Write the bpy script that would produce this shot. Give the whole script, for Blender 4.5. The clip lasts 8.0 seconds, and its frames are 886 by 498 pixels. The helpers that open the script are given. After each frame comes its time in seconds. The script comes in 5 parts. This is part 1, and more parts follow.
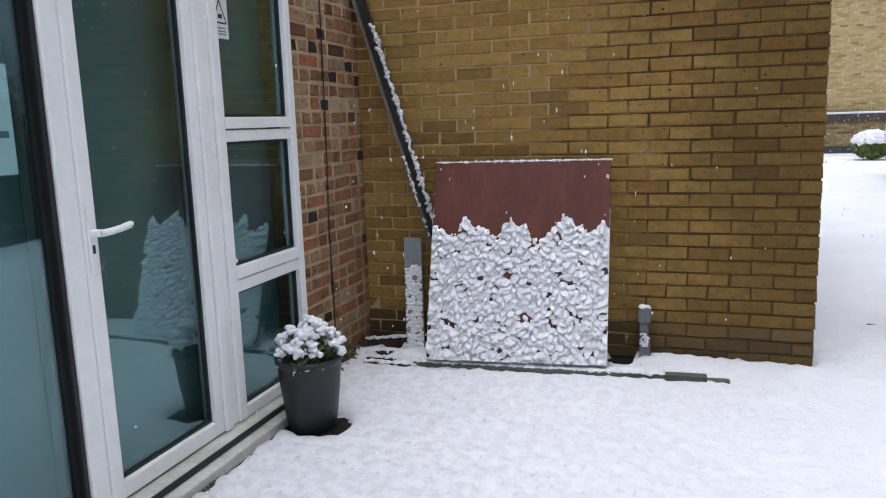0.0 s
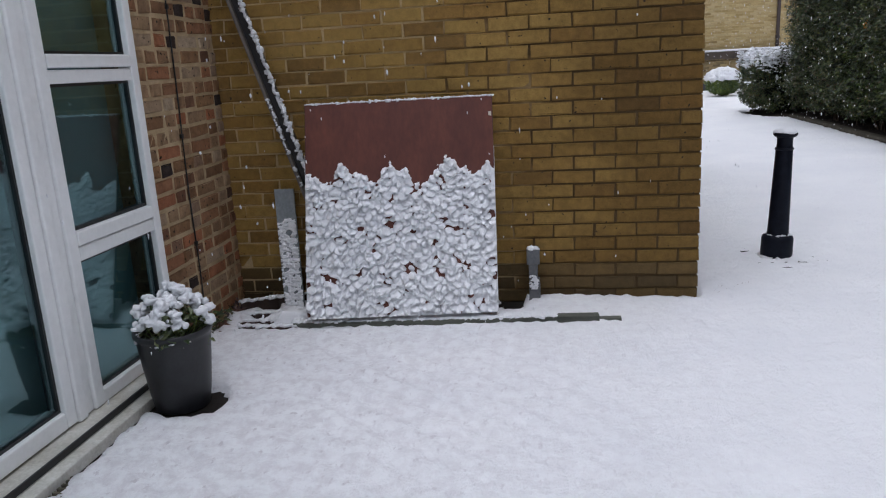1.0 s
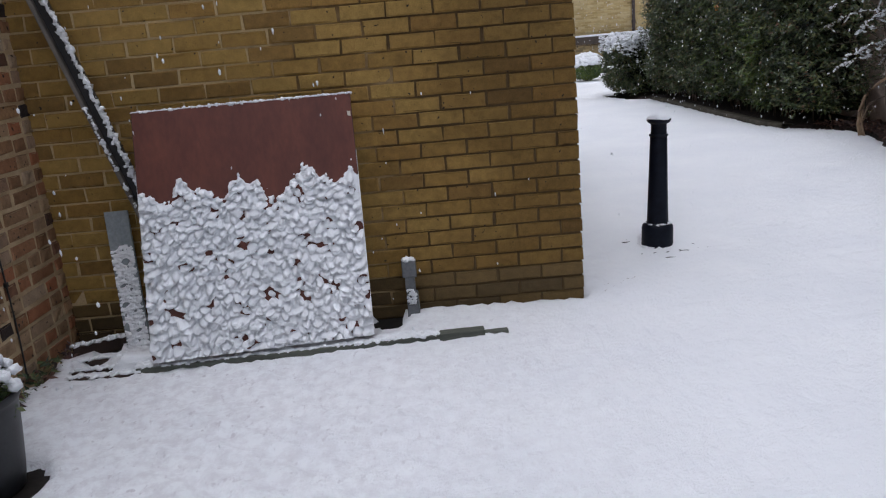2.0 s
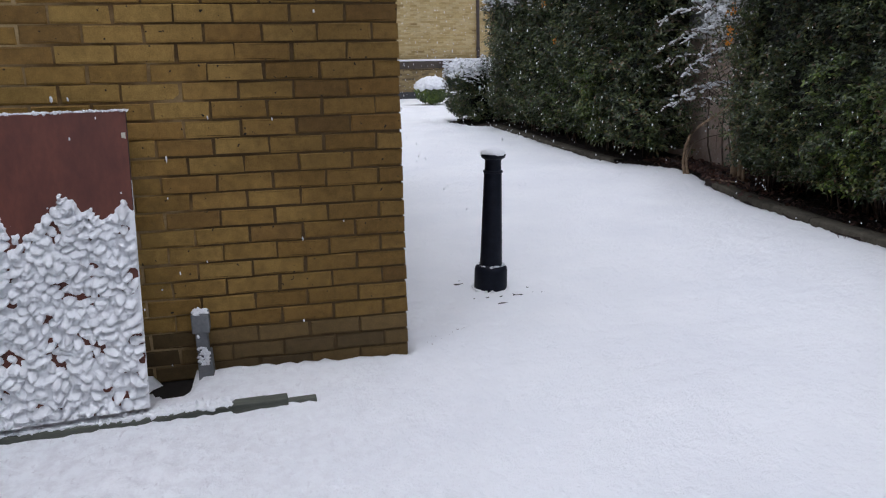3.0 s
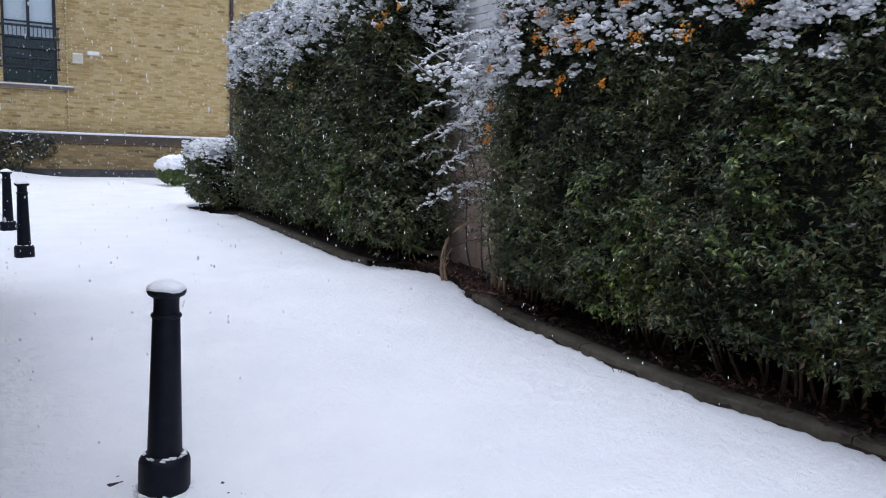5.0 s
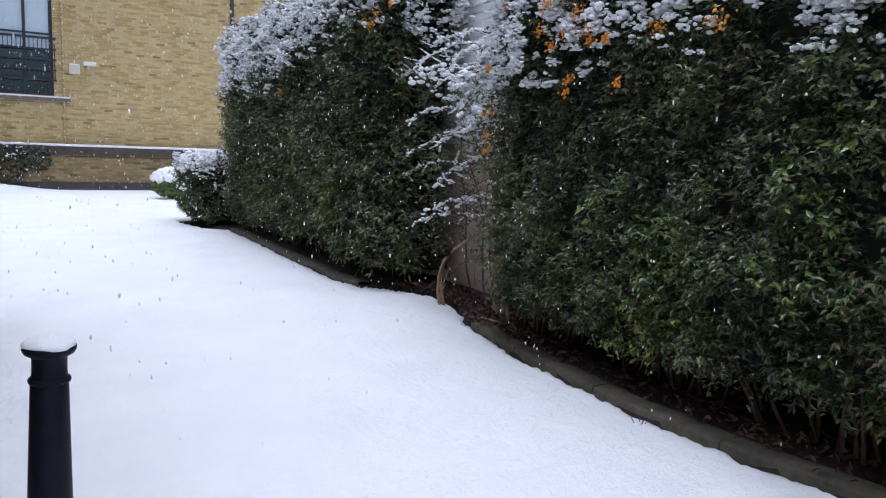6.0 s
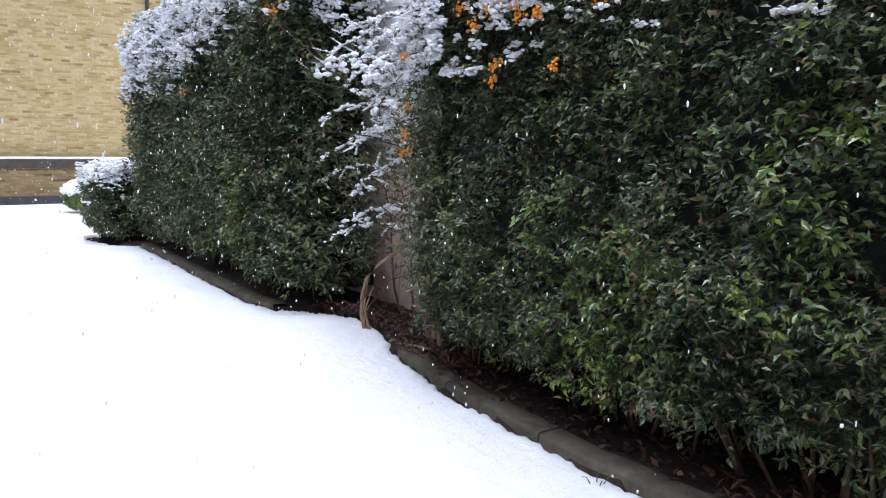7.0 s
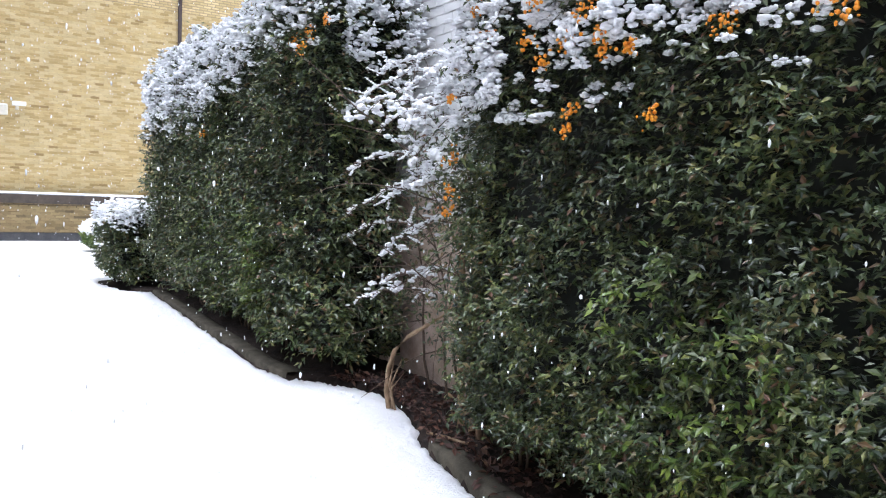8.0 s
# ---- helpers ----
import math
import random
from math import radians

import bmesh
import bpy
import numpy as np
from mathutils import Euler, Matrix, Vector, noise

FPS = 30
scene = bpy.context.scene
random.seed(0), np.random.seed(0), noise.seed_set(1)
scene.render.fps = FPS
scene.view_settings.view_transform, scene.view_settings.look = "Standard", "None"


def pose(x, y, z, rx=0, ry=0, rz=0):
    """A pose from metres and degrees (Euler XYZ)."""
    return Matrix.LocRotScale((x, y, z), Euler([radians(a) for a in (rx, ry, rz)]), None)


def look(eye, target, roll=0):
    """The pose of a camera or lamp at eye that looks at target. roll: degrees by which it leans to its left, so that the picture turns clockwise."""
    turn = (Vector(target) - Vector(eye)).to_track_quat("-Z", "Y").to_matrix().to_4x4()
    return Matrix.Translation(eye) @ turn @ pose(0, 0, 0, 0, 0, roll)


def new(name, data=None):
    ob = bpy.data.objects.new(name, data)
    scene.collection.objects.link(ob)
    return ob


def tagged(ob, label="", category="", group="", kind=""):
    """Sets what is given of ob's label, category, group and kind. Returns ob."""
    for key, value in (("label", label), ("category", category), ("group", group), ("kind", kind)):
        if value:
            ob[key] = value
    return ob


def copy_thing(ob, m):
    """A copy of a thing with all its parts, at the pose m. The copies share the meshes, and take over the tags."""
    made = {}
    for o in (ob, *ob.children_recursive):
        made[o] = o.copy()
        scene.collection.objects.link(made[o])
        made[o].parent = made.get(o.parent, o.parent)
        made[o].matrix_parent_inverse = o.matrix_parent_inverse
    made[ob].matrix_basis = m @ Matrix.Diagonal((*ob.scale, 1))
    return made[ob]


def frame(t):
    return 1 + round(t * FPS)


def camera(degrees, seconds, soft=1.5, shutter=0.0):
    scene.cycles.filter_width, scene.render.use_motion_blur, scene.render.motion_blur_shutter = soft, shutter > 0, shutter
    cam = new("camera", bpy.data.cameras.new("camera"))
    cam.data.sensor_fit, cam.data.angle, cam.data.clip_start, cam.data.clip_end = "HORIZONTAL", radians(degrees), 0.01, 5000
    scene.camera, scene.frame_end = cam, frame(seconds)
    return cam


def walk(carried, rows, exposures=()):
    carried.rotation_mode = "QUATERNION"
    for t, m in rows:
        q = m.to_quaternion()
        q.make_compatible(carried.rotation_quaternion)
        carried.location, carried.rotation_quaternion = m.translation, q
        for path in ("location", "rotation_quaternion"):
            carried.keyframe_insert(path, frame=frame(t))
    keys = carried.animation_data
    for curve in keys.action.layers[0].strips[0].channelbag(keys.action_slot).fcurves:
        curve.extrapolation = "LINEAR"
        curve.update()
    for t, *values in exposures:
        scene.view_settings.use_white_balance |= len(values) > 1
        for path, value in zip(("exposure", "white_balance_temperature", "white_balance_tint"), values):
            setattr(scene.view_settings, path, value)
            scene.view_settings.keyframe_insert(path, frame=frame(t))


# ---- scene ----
cam = camera(61.5, 8.0, soft=1.15)
PATH = [
    (0, (0.474, 0.261, 1.35), (-0.151, 2.131, 1.015), -1.8),
    (0.2, (0.472, 0.292, 1.319), (-0.15, 2.159, 0.966), -2.5),
    (0.5, (0.473, 0.355, 1.291), (-0.132, 2.214, 0.869), -3.3),
    (0.8, (0.423, 0.442, 1.289), (-0.015, 2.337, 0.823), -2.7),
    (1, (0.379, 0.521, 1.285), (0.076, 2.44, 0.806), -3.2),
    (1.2, (0.358, 0.588, 1.278), (0.159, 2.519, 0.79), -3.9),
    (2.3, (0.466, 1.056, 1.295), (0.512, 2.986, 0.77), -4.6),
    (2.5, (0.511, 1.129, 1.307), (0.604, 3.058, 0.784), -3.8),
    (2.8, (0.565, 1.281, 1.294), (0.857, 3.188, 0.768), -1.4),
    (3, (0.611, 1.404, 1.288), (1.026, 3.297, 0.793), -1.1),
    (3.2, (0.688, 1.52, 1.305), (1.258, 3.385, 0.86), -0.8),
    (3.5, (0.765, 1.668, 1.294), (1.491, 3.489, 0.898), -0.7),
    (3.8, (0.894, 1.811, 1.315), (1.667, 3.628, 0.999), 0.6),
    (4, (0.985, 1.912, 1.307), (1.753, 3.734, 1.005), 0.3),
    (4.2, (1.018, 2.012, 1.293), (1.798, 3.831, 1.006), 1.6),
    (4.5, (1.123, 2.231, 1.282), (1.989, 4.01, 0.989), 1.9),
    (4.7, (1.188, 2.381, 1.313), (2.182, 4.095, 1.027), 2.6),
    (5.8, (1.656, 2.974, 1.358), (2.661, 4.684, 1.099), 1.8),
    (6, (1.745, 3.107, 1.34), (2.728, 4.831, 1.09), 2),
    (6.2, (1.856, 3.239, 1.35), (2.849, 4.961, 1.123), 2.8),
    (6.5, (2.01, 3.399, 1.364), (3.057, 5.085, 1.12), 1),
    (6.8, (2.194, 3.582, 1.361), (3.302, 5.229, 1.116), 1.5),
    (7, (2.291, 3.709, 1.362), (3.4, 5.355, 1.114), 0.3),
    (7.2, (2.343, 3.856, 1.372), (3.43, 5.515, 1.12), 0.6),
    (7.5, (2.451, 4.08, 1.405), (3.498, 5.769, 1.178), 1.2),
    (7.7, (2.496, 4.213, 1.416), (3.547, 5.906, 1.244), 2.2),
    (8, (2.605, 4.417, 1.43), (3.669, 6.106, 1.304), 2.2),
]
walk(cam, [(t, look(eye, target, roll)) for t, eye, target, roll in PATH],
     exposures=[(0.0, 0.14, 5900, 13), (0.5, -0.24, 5850, 13), (1.0, -0.32, 5850, 13), (2.5, -0.30, 5850, 13), (4.0, -0.16, 5600, 13), (6.0, 0.08, 5500, 14), (6.5, 0.26, 5450, 14), (7.0, 0.70, 5600, 13), (7.5, 0.66, 5500, 13), (8.0, 1.06, 5750, 12)])

# ---- world and sun: a bright, snowing overcast ----
world = bpy.data.worlds.new("overcast")
scene.world = world
world.use_nodes = True
wn, wl = world.node_tree.nodes, world.node_tree.links
sky = wn.new("ShaderNodeTexSky")
sky.sky_type = "NISHITA"
sky.sun_disc = False
sky.sun_elevation, sky.sun_rotation = radians(83), radians(211)
sky.dust_density = 6.0
hsv = wn.new("ShaderNodeHueSaturation")
hsv.inputs["Saturation"].default_value = 0.18
wl.new(sky.outputs[0], hsv.inputs["Color"])
wl.new(hsv.outputs[0], wn["Background"].inputs["Color"])
wn["Background"].inputs["Strength"].default_value = 0.13
sun = new("sun", bpy.data.lights.new("sun", "SUN"))
sun.data.energy, sun.data.angle, sun.data.color = 0.95, radians(60), (1.0, 0.98, 0.96)
sun.matrix_world = look((0, 0, 10), (0.06, 0.10, 10 - 0.99))


# ---- materials ----
def material(name, rough=0.6, metal=0.0, spec=0.5):
    m = bpy.data.materials.new(name)
    m.use_nodes = True
    b = m.node_tree.nodes["Principled BSDF"]
    b.inputs["Roughness"].default_value = rough
    b.inputs["Metallic"].default_value = metal
    b.inputs["Specular IOR Level"].default_value = spec
    return m, m.node_tree.nodes, m.node_tree.links, b


def ramp(nodes, links, source, stops):
    r = nodes.new("ShaderNodeValToRGB")
    while len(r.color_ramp.elements) < len(stops):
        r.color_ramp.elements.new(0.5)
    for e, (p, c) in zip(r.color_ramp.elements, stops):
        e.position = p
        e.color = (*c, 1)
    links.new(source, r.inputs[0])
    return r.outputs[0]


def mixed(nodes, links, kind, fac, a, b):
    x = nodes.new("ShaderNodeMix")
    x.data_type, x.blend_type = "RGBA", kind
    for socket, value in ((x.inputs[0], fac), (x.inputs[6], a), (x.inputs[7], b)):
        if isinstance(value, bpy.types.NodeSocket):
            links.new(value, socket)
        elif isinstance(value, tuple):
            socket.default_value = (*value, 1)
        else:
            socket.default_value = value
    return x.outputs[2]


def grain(nodes, links, scale, detail=4.0, rough=0.6, stretch=None, world_space=True):
    n = nodes.new("ShaderNodeTexNoise")
    n.inputs["Scale"].default_value, n.inputs["Detail"].default_value = scale, detail
    n.inputs["Roughness"].default_value = rough
    if world_space:
        g = nodes.new("ShaderNodeNewGeometry")
        out = g.outputs["Position"]
    else:
        out = nodes.new("ShaderNodeTexCoord").outputs["Object"]
    if stretch:
        mp = nodes.new("ShaderNodeMapping")
        mp.inputs["Scale"].default_value = stretch
        links.new(out, mp.inputs["Vector"])
        out = mp.outputs[0]
    links.new(out, n.inputs["Vector"])
    return n.outputs[0]


def bump(nodes, links, bsdf, height, strength=0.3, distance=0.004):
    b = nodes.new("ShaderNodeBump")
    b.inputs["Strength"].default_value, b.inputs["Distance"].default_value = strength, distance
    links.new(height, b.inputs["Height"])
    links.new(b.outputs[0], bsdf.inputs["Normal"])


def plain(name, a, b, rough=0.6, metal=0.0, scale=9.0, fine=120.0, relief=0.2, stretch=None, spec=0.5, distance=0.003):
    """Two tones mottled at two scales, with a fine relief."""
    m, n, l, s = material(name, rough, metal, spec)
    big = ramp(n, l, grain(n, l, scale, 5, 0.65, stretch), [(0.32, a), (0.68, b)])
    small = grain(n, l, fine, 3, 0.6, stretch)
    c = mixed(n, l, "OVERLAY", 0.35, big, ramp(n, l, small, [(0.3, (0.3, 0.3, 0.3)), (0.7, (0.7, 0.7, 0.7))]))
    l.new(c, s.inputs["Base Color"])
    bump(n, l, s, small, relief, distance)
    return m


def varied(name, stops, joined, rough=0.85, specks=0.0, relief=0.5, spec=0.3, mottle=22.0, amount=0.5, tone=None):
    """A colour of its own for each piece: by object, or by island where the pieces are joined."""
    m, n, l, s = material(name, rough, 0.0, spec)
    if joined:
        src = n.new("ShaderNodeNewGeometry").outputs["Random Per Island"]
    else:
        src = n.new("ShaderNodeObjectInfo").outputs["Random"]
    c = ramp(n, l, src, stops)
    patch = grain(n, l, mottle, 5, 0.7)
    c = mixed(n, l, "OVERLAY", amount, c, ramp(n, l, patch, [(0.25, (0.28, 0.28, 0.28)), (0.75, (0.72, 0.72, 0.72))]))
    fine = grain(n, l, 260, 3, 0.7)
    c = mixed(n, l, "OVERLAY", 0.35, c, ramp(n, l, fine, [(0.3, (0.25, 0.25, 0.25)), (0.7, (0.75, 0.75, 0.75))]))
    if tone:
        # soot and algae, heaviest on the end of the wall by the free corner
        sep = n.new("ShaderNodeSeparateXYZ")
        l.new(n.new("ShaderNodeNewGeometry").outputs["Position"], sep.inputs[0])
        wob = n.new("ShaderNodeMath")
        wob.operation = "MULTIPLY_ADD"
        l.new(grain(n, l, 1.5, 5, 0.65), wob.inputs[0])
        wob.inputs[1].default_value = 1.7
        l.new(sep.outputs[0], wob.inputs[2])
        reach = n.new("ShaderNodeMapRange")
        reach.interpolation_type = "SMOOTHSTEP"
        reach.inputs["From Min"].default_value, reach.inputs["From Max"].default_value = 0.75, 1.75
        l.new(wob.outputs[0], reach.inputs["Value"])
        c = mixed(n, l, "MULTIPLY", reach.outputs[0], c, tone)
    if specks:
        spots = ramp(n, l, grain(n, l, 38, 2, 0.5), [(specks, (0, 0, 0)), (specks + 0.025, (1, 1, 1))])
        c = mixed(n, l, "MIX", spots, c, (0.022, 0.018, 0.014))
    l.new(c, s.inputs["Base Color"])
    both = n.new("ShaderNodeMath")
    both.operation = "ADD"
    l.new(patch, both.inputs[0])
    l.new(fine, both.inputs[1])
    bump(n, l, s, both.outputs[0], relief, 0.004)
    return m


STOCK = [(0.0, (0.25, 0.146, 0.036)), (0.3, (0.30, 0.182, 0.047)), (0.6, (0.345, 0.218, 0.060)), (0.85, (0.28, 0.160, 0.040)), (1.0, (0.20, 0.116, 0.033))]
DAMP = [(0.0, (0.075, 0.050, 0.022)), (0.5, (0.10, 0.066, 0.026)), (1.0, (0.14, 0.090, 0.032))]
OLD = [(0.0, (0.30, 0.17, 0.08)), (0.18, (0.21, 0.11, 0.055)), (0.32, (0.38, 0.26, 0.15)), (0.42, (0.27, 0.14, 0.07)), (0.58, (0.35, 0.135, 0.065)), (0.66, (0.25, 0.145, 0.075)), (0.80, (0.44, 0.34, 0.23)), (0.90, (0.19, 0.09, 0.05)), (0.95, (0.045, 0.03, 0.025)), (1.0, (0.035, 0.025, 0.022))]
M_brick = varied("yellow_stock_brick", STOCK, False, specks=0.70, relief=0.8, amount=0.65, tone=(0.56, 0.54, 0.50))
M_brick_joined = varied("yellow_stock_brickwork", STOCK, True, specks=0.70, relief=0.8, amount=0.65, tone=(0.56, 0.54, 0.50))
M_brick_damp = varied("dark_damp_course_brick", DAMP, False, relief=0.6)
M_oldbrick = varied("old_mixed_brick", OLD, False, specks=0.66, relief=1.0, amount=0.8)
M_oldbrick_joined = varied("old_mixed_brickwork", OLD, True, specks=0.66, relief=1.0, amount=0.8)
PAINTED = [(0.0, (0.76, 0.76, 0.76)), (1.0, (0.84, 0.84, 0.84))]
M_whitebrick = varied("white_painted_brick", PAINTED, False, rough=0.6, relief=0.6, amount=0.25)


def mortar_material():
    """Pale old pointing, darker where the wall was repointed and is soiled."""
    m, n, l, s = material("mortar", 0.95, 0.0, 0.2)
    g = n.new("ShaderNodeNewGeometry")
    sep = n.new("ShaderNodeSeparateXYZ")
    l.new(g.outputs["Position"], sep.inputs[0])
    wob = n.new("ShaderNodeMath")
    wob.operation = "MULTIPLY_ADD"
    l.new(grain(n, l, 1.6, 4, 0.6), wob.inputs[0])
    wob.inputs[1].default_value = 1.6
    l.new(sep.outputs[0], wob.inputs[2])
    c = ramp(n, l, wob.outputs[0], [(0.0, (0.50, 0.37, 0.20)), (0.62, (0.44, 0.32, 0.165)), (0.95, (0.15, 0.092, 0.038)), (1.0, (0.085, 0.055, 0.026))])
    fine = grain(n, l, 150, 3, 0.7)
    c = mixed(n, l, "OVERLAY", 0.4, c, ramp(n, l, fine, [(0.3, (0.3, 0.3, 0.3)), (0.7, (0.7, 0.7, 0.7))]))
    l.new(c, s.inputs["Base Color"])
    bump(n, l, s, fine, 0.5, 0.004)
    return m


M_mortar = mortar_material()
M_oldmortar = plain("old_lime_mortar", (0.42, 0.30, 0.165), (0.58, 0.45, 0.27), 0.95, fine=170, relief=0.6)


def snow_material():
    m, n, l, s = material("snow", 0.55, 0.0, 0.35)
    broad = grain(n, l, 1.3, 4, 0.6)
    c = ramp(n, l, broad, [(0.3, (0.86, 0.87, 0.90)), (0.7, (0.93, 0.935, 0.95))])
    l.new(c, s.inputs["Base Color"])
    a, b = grain(n, l, 26, 5, 0.65), grain(n, l, 190, 3, 0.7)
    add = n.new("ShaderNodeMath")
    add.operation = "MULTIPLY_ADD"
    l.new(b, add.inputs[0])
    add.inputs[1].default_value = 0.35
    l.new(a, add.inputs[2])
    bump(n, l, s, add.outputs[0], 0.7, 0.022)
    return m


M_snow = snow_material()


def thin_snow_material():
    """Snow over the yard: thin, wet and mottled where it lies on the paving by the doors, deeper beyond."""
    m, n, l, s = material("thin_snow", 0.55, 0.0, 0.35)
    broad = grain(n, l, 1.3, 4, 0.6)
    c = ramp(n, l, broad, [(0.3, (0.86, 0.87, 0.90)), (0.7, (0.93, 0.935, 0.95))])
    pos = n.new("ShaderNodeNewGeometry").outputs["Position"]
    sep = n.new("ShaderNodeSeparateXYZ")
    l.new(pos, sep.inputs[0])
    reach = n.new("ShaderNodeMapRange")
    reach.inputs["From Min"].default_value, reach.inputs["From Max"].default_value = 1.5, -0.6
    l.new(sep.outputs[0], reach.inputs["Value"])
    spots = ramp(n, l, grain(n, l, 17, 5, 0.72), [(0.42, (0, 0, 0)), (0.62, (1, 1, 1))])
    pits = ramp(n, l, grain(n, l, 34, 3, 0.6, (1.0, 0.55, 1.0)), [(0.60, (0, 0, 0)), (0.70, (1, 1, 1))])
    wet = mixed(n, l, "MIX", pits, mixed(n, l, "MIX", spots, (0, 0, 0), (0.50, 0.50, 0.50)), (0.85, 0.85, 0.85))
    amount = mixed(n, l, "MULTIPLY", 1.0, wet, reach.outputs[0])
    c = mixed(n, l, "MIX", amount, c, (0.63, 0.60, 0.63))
    l.new(c, s.inputs["Base Color"])
    a, b = grain(n, l, 26, 5, 0.65), grain(n, l, 190, 3, 0.7)
    add = n.new("ShaderNodeMath")
    add.operation = "MULTIPLY_ADD"
    l.new(b, add.inputs[0])
    add.inputs[1].default_value = 0.35
    l.new(a, add.inputs[2])
    bump(n, l, s, add.outputs[0], 0.75, 0.025)
    return m


M_thinsnow = thin_snow_material()
M_paving = plain("wet_dark_paving", (0.010, 0.008, 0.007), (0.022, 0.018, 0.015), 0.8, spec=0.2, scale=6, fine=60, relief=0.4)
M_soil = plain("damp_soil", (0.012, 0.008, 0.006), (0.04, 0.024, 0.018), 0.95, scale=14, fine=90, relief=1.0, distance=0.01)
M_kerb = plain("dark_wet_concrete_kerb", (0.055, 0.050, 0.040), (0.13, 0.115, 0.088), 0.92, spec=0.15, scale=7, fine=90, relief=0.5)
M_upvc = plain("white_upvc", (0.84, 0.85, 0.84), (0.90, 0.91, 0.90), 0.35, scale=5, fine=40, relief=0.03)
M_gasket = plain("black_rubber", (0.006, 0.006, 0.007), (0.014, 0.014, 0.015), 0.5, relief=0.05)
M_sill = plain("weathered_cream_sill", (0.42, 0.40, 0.34), (0.62, 0.61, 0.56), 0.7, scale=8, fine=70, relief=0.25)
M_ply = plain("red_brown_phenolic_plywood", (0.080, 0.019, 0.011), (0.128, 0.034, 0.019), 0.5, scale=7, fine=45, relief=0.12, stretch=(1.0, 1.0, 0.35))
M_plyedge = plain("dark_ply_edge", (0.03, 0.018, 0.014), (0.055, 0.03, 0.02), 0.8)
M_greyboard = plain("pale_grey_board", (0.20, 0.225, 0.235), (0.29, 0.31, 0.32), 0.6, scale=10, fine=70, relief=0.15)
M_greypvc = plain("grey_plastic_pipe", (0.10, 0.105, 0.11), (0.16, 0.165, 0.17), 0.5, scale=16, fine=80, relief=0.1)
M_greenwood = plain("weathered_green_grey_timber", (0.055, 0.06, 0.048), (0.12, 0.125, 0.10), 0.85, scale=9, fine=90, relief=0.5, stretch=(0.3, 3.0, 3.0))
M_channel = plain("black_gutter_plastic", (0.010, 0.009, 0.009), (0.025, 0.02, 0.018), 0.45, relief=0.1)
M_channelback = plain("grey_brown_gutter_edge", (0.10, 0.085, 0.07), (0.17, 0.145, 0.12), 0.6, relief=0.15)
M_pot = plain("dark_slate_plastic", (0.013, 0.0135, 0.0155), (0.024, 0.025, 0.028), 0.45, scale=12, fine=110, relief=0.12)
M_iron = plain("black_painted_iron", (0.004, 0.005, 0.010), (0.008, 0.010, 0.018), 0.5, spec=0.14, scale=20, fine=140, relief=0.25)
M_bark = plain("grey_brown_bark", (0.06, 0.04, 0.028), (0.13, 0.09, 0.065), 0.9, scale=18, fine=130, relief=0.8)
M_tan = plain("dry_tan_stem", (0.20, 0.13, 0.075), (0.33, 0.23, 0.145), 0.85, scale=16, fine=120, relief=0.6)
# near-black: shade inside hedges and behind the far window put into colour
M_core = plain("painted_inner_shade", (0.006, 0.009, 0.006), (0.014, 0.015, 0.010), 0.95, scale=12, fine=60, relief=0.8)
M_paper = plain("white_paper", (0.82, 0.86, 0.88), (0.86, 0.89, 0.9), 0.7, relief=0.03)
M_print = plain("faded_grey_print", (0.16, 0.20, 0.22), (0.22, 0.26, 0.28), 0.8, relief=0.0)
M_ink = plain("black_print", (0.015, 0.016, 0.018), (0.03, 0.03, 0.032), 0.7, relief=0.0)
M_signyellow = plain("white_sign_plastic", (0.66, 0.68, 0.70), (0.72, 0.74, 0.75), 0.4, relief=0.03)
M_lowcap = plain("soot_dark_brick_course", (0.05, 0.04, 0.034), (0.10, 0.078, 0.06), 0.9, scale=3, fine=30)
M_berry = plain("orange_firethorn_berry", (0.66, 0.20, 0.006), (0.80, 0.34, 0.02), 0.35, scale=40, relief=0.05)
M_interior = plain("dim_painted_plaster", (0.16, 0.19, 0.19), (0.21, 0.24, 0.24), 0.9)
M_pinkwall = plain("stained_pink_render", (0.36, 0.26, 0.20), (0.58, 0.47, 0.40), 0.9, scale=4, fine=60, relief=0.5)
M_cream = plain("cream_plastic", (0.62, 0.58, 0.48), (0.70, 0.66, 0.56), 0.5, relief=0.05)
M_brownpipe = plain("brown_rainwater_pipe", (0.045, 0.032, 0.03), (0.075, 0.055, 0.05), 0.5, relief=0.1)
M_darkgrey = plain("dark_grey_window_metal", (0.018, 0.022, 0.032), (0.035, 0.042, 0.055), 0.45, relief=0.05)
M_coping = plain("concrete_coping", (0.13, 0.11, 0.10), (0.2, 0.17, 0.15), 0.85, relief=0.3)
M_plinth = plain("blue_black_plinth_brick", (0.035, 0.035, 0.04), (0.07, 0.068, 0.07), 0.8, scale=5, fine=40)
M_backing = plain("teal_grey_pane_backing", (0.125, 0.190, 0.200), (0.150, 0.225, 0.235), 0.9, scale=1.2, fine=300, relief=0.05)
M_whitewall = plain("white_painted_masonry", (0.70, 0.70, 0.70), (0.80, 0.80, 0.80), 0.7, scale=5, fine=70, relief=0.4)
M_curtain = plain("pale_net_curtain", (0.72, 0.76, 0.82), (0.84, 0.87, 0.9), 0.9, scale=3, fine=20, stretch=(6, 1, 0.4), relief=0.1)


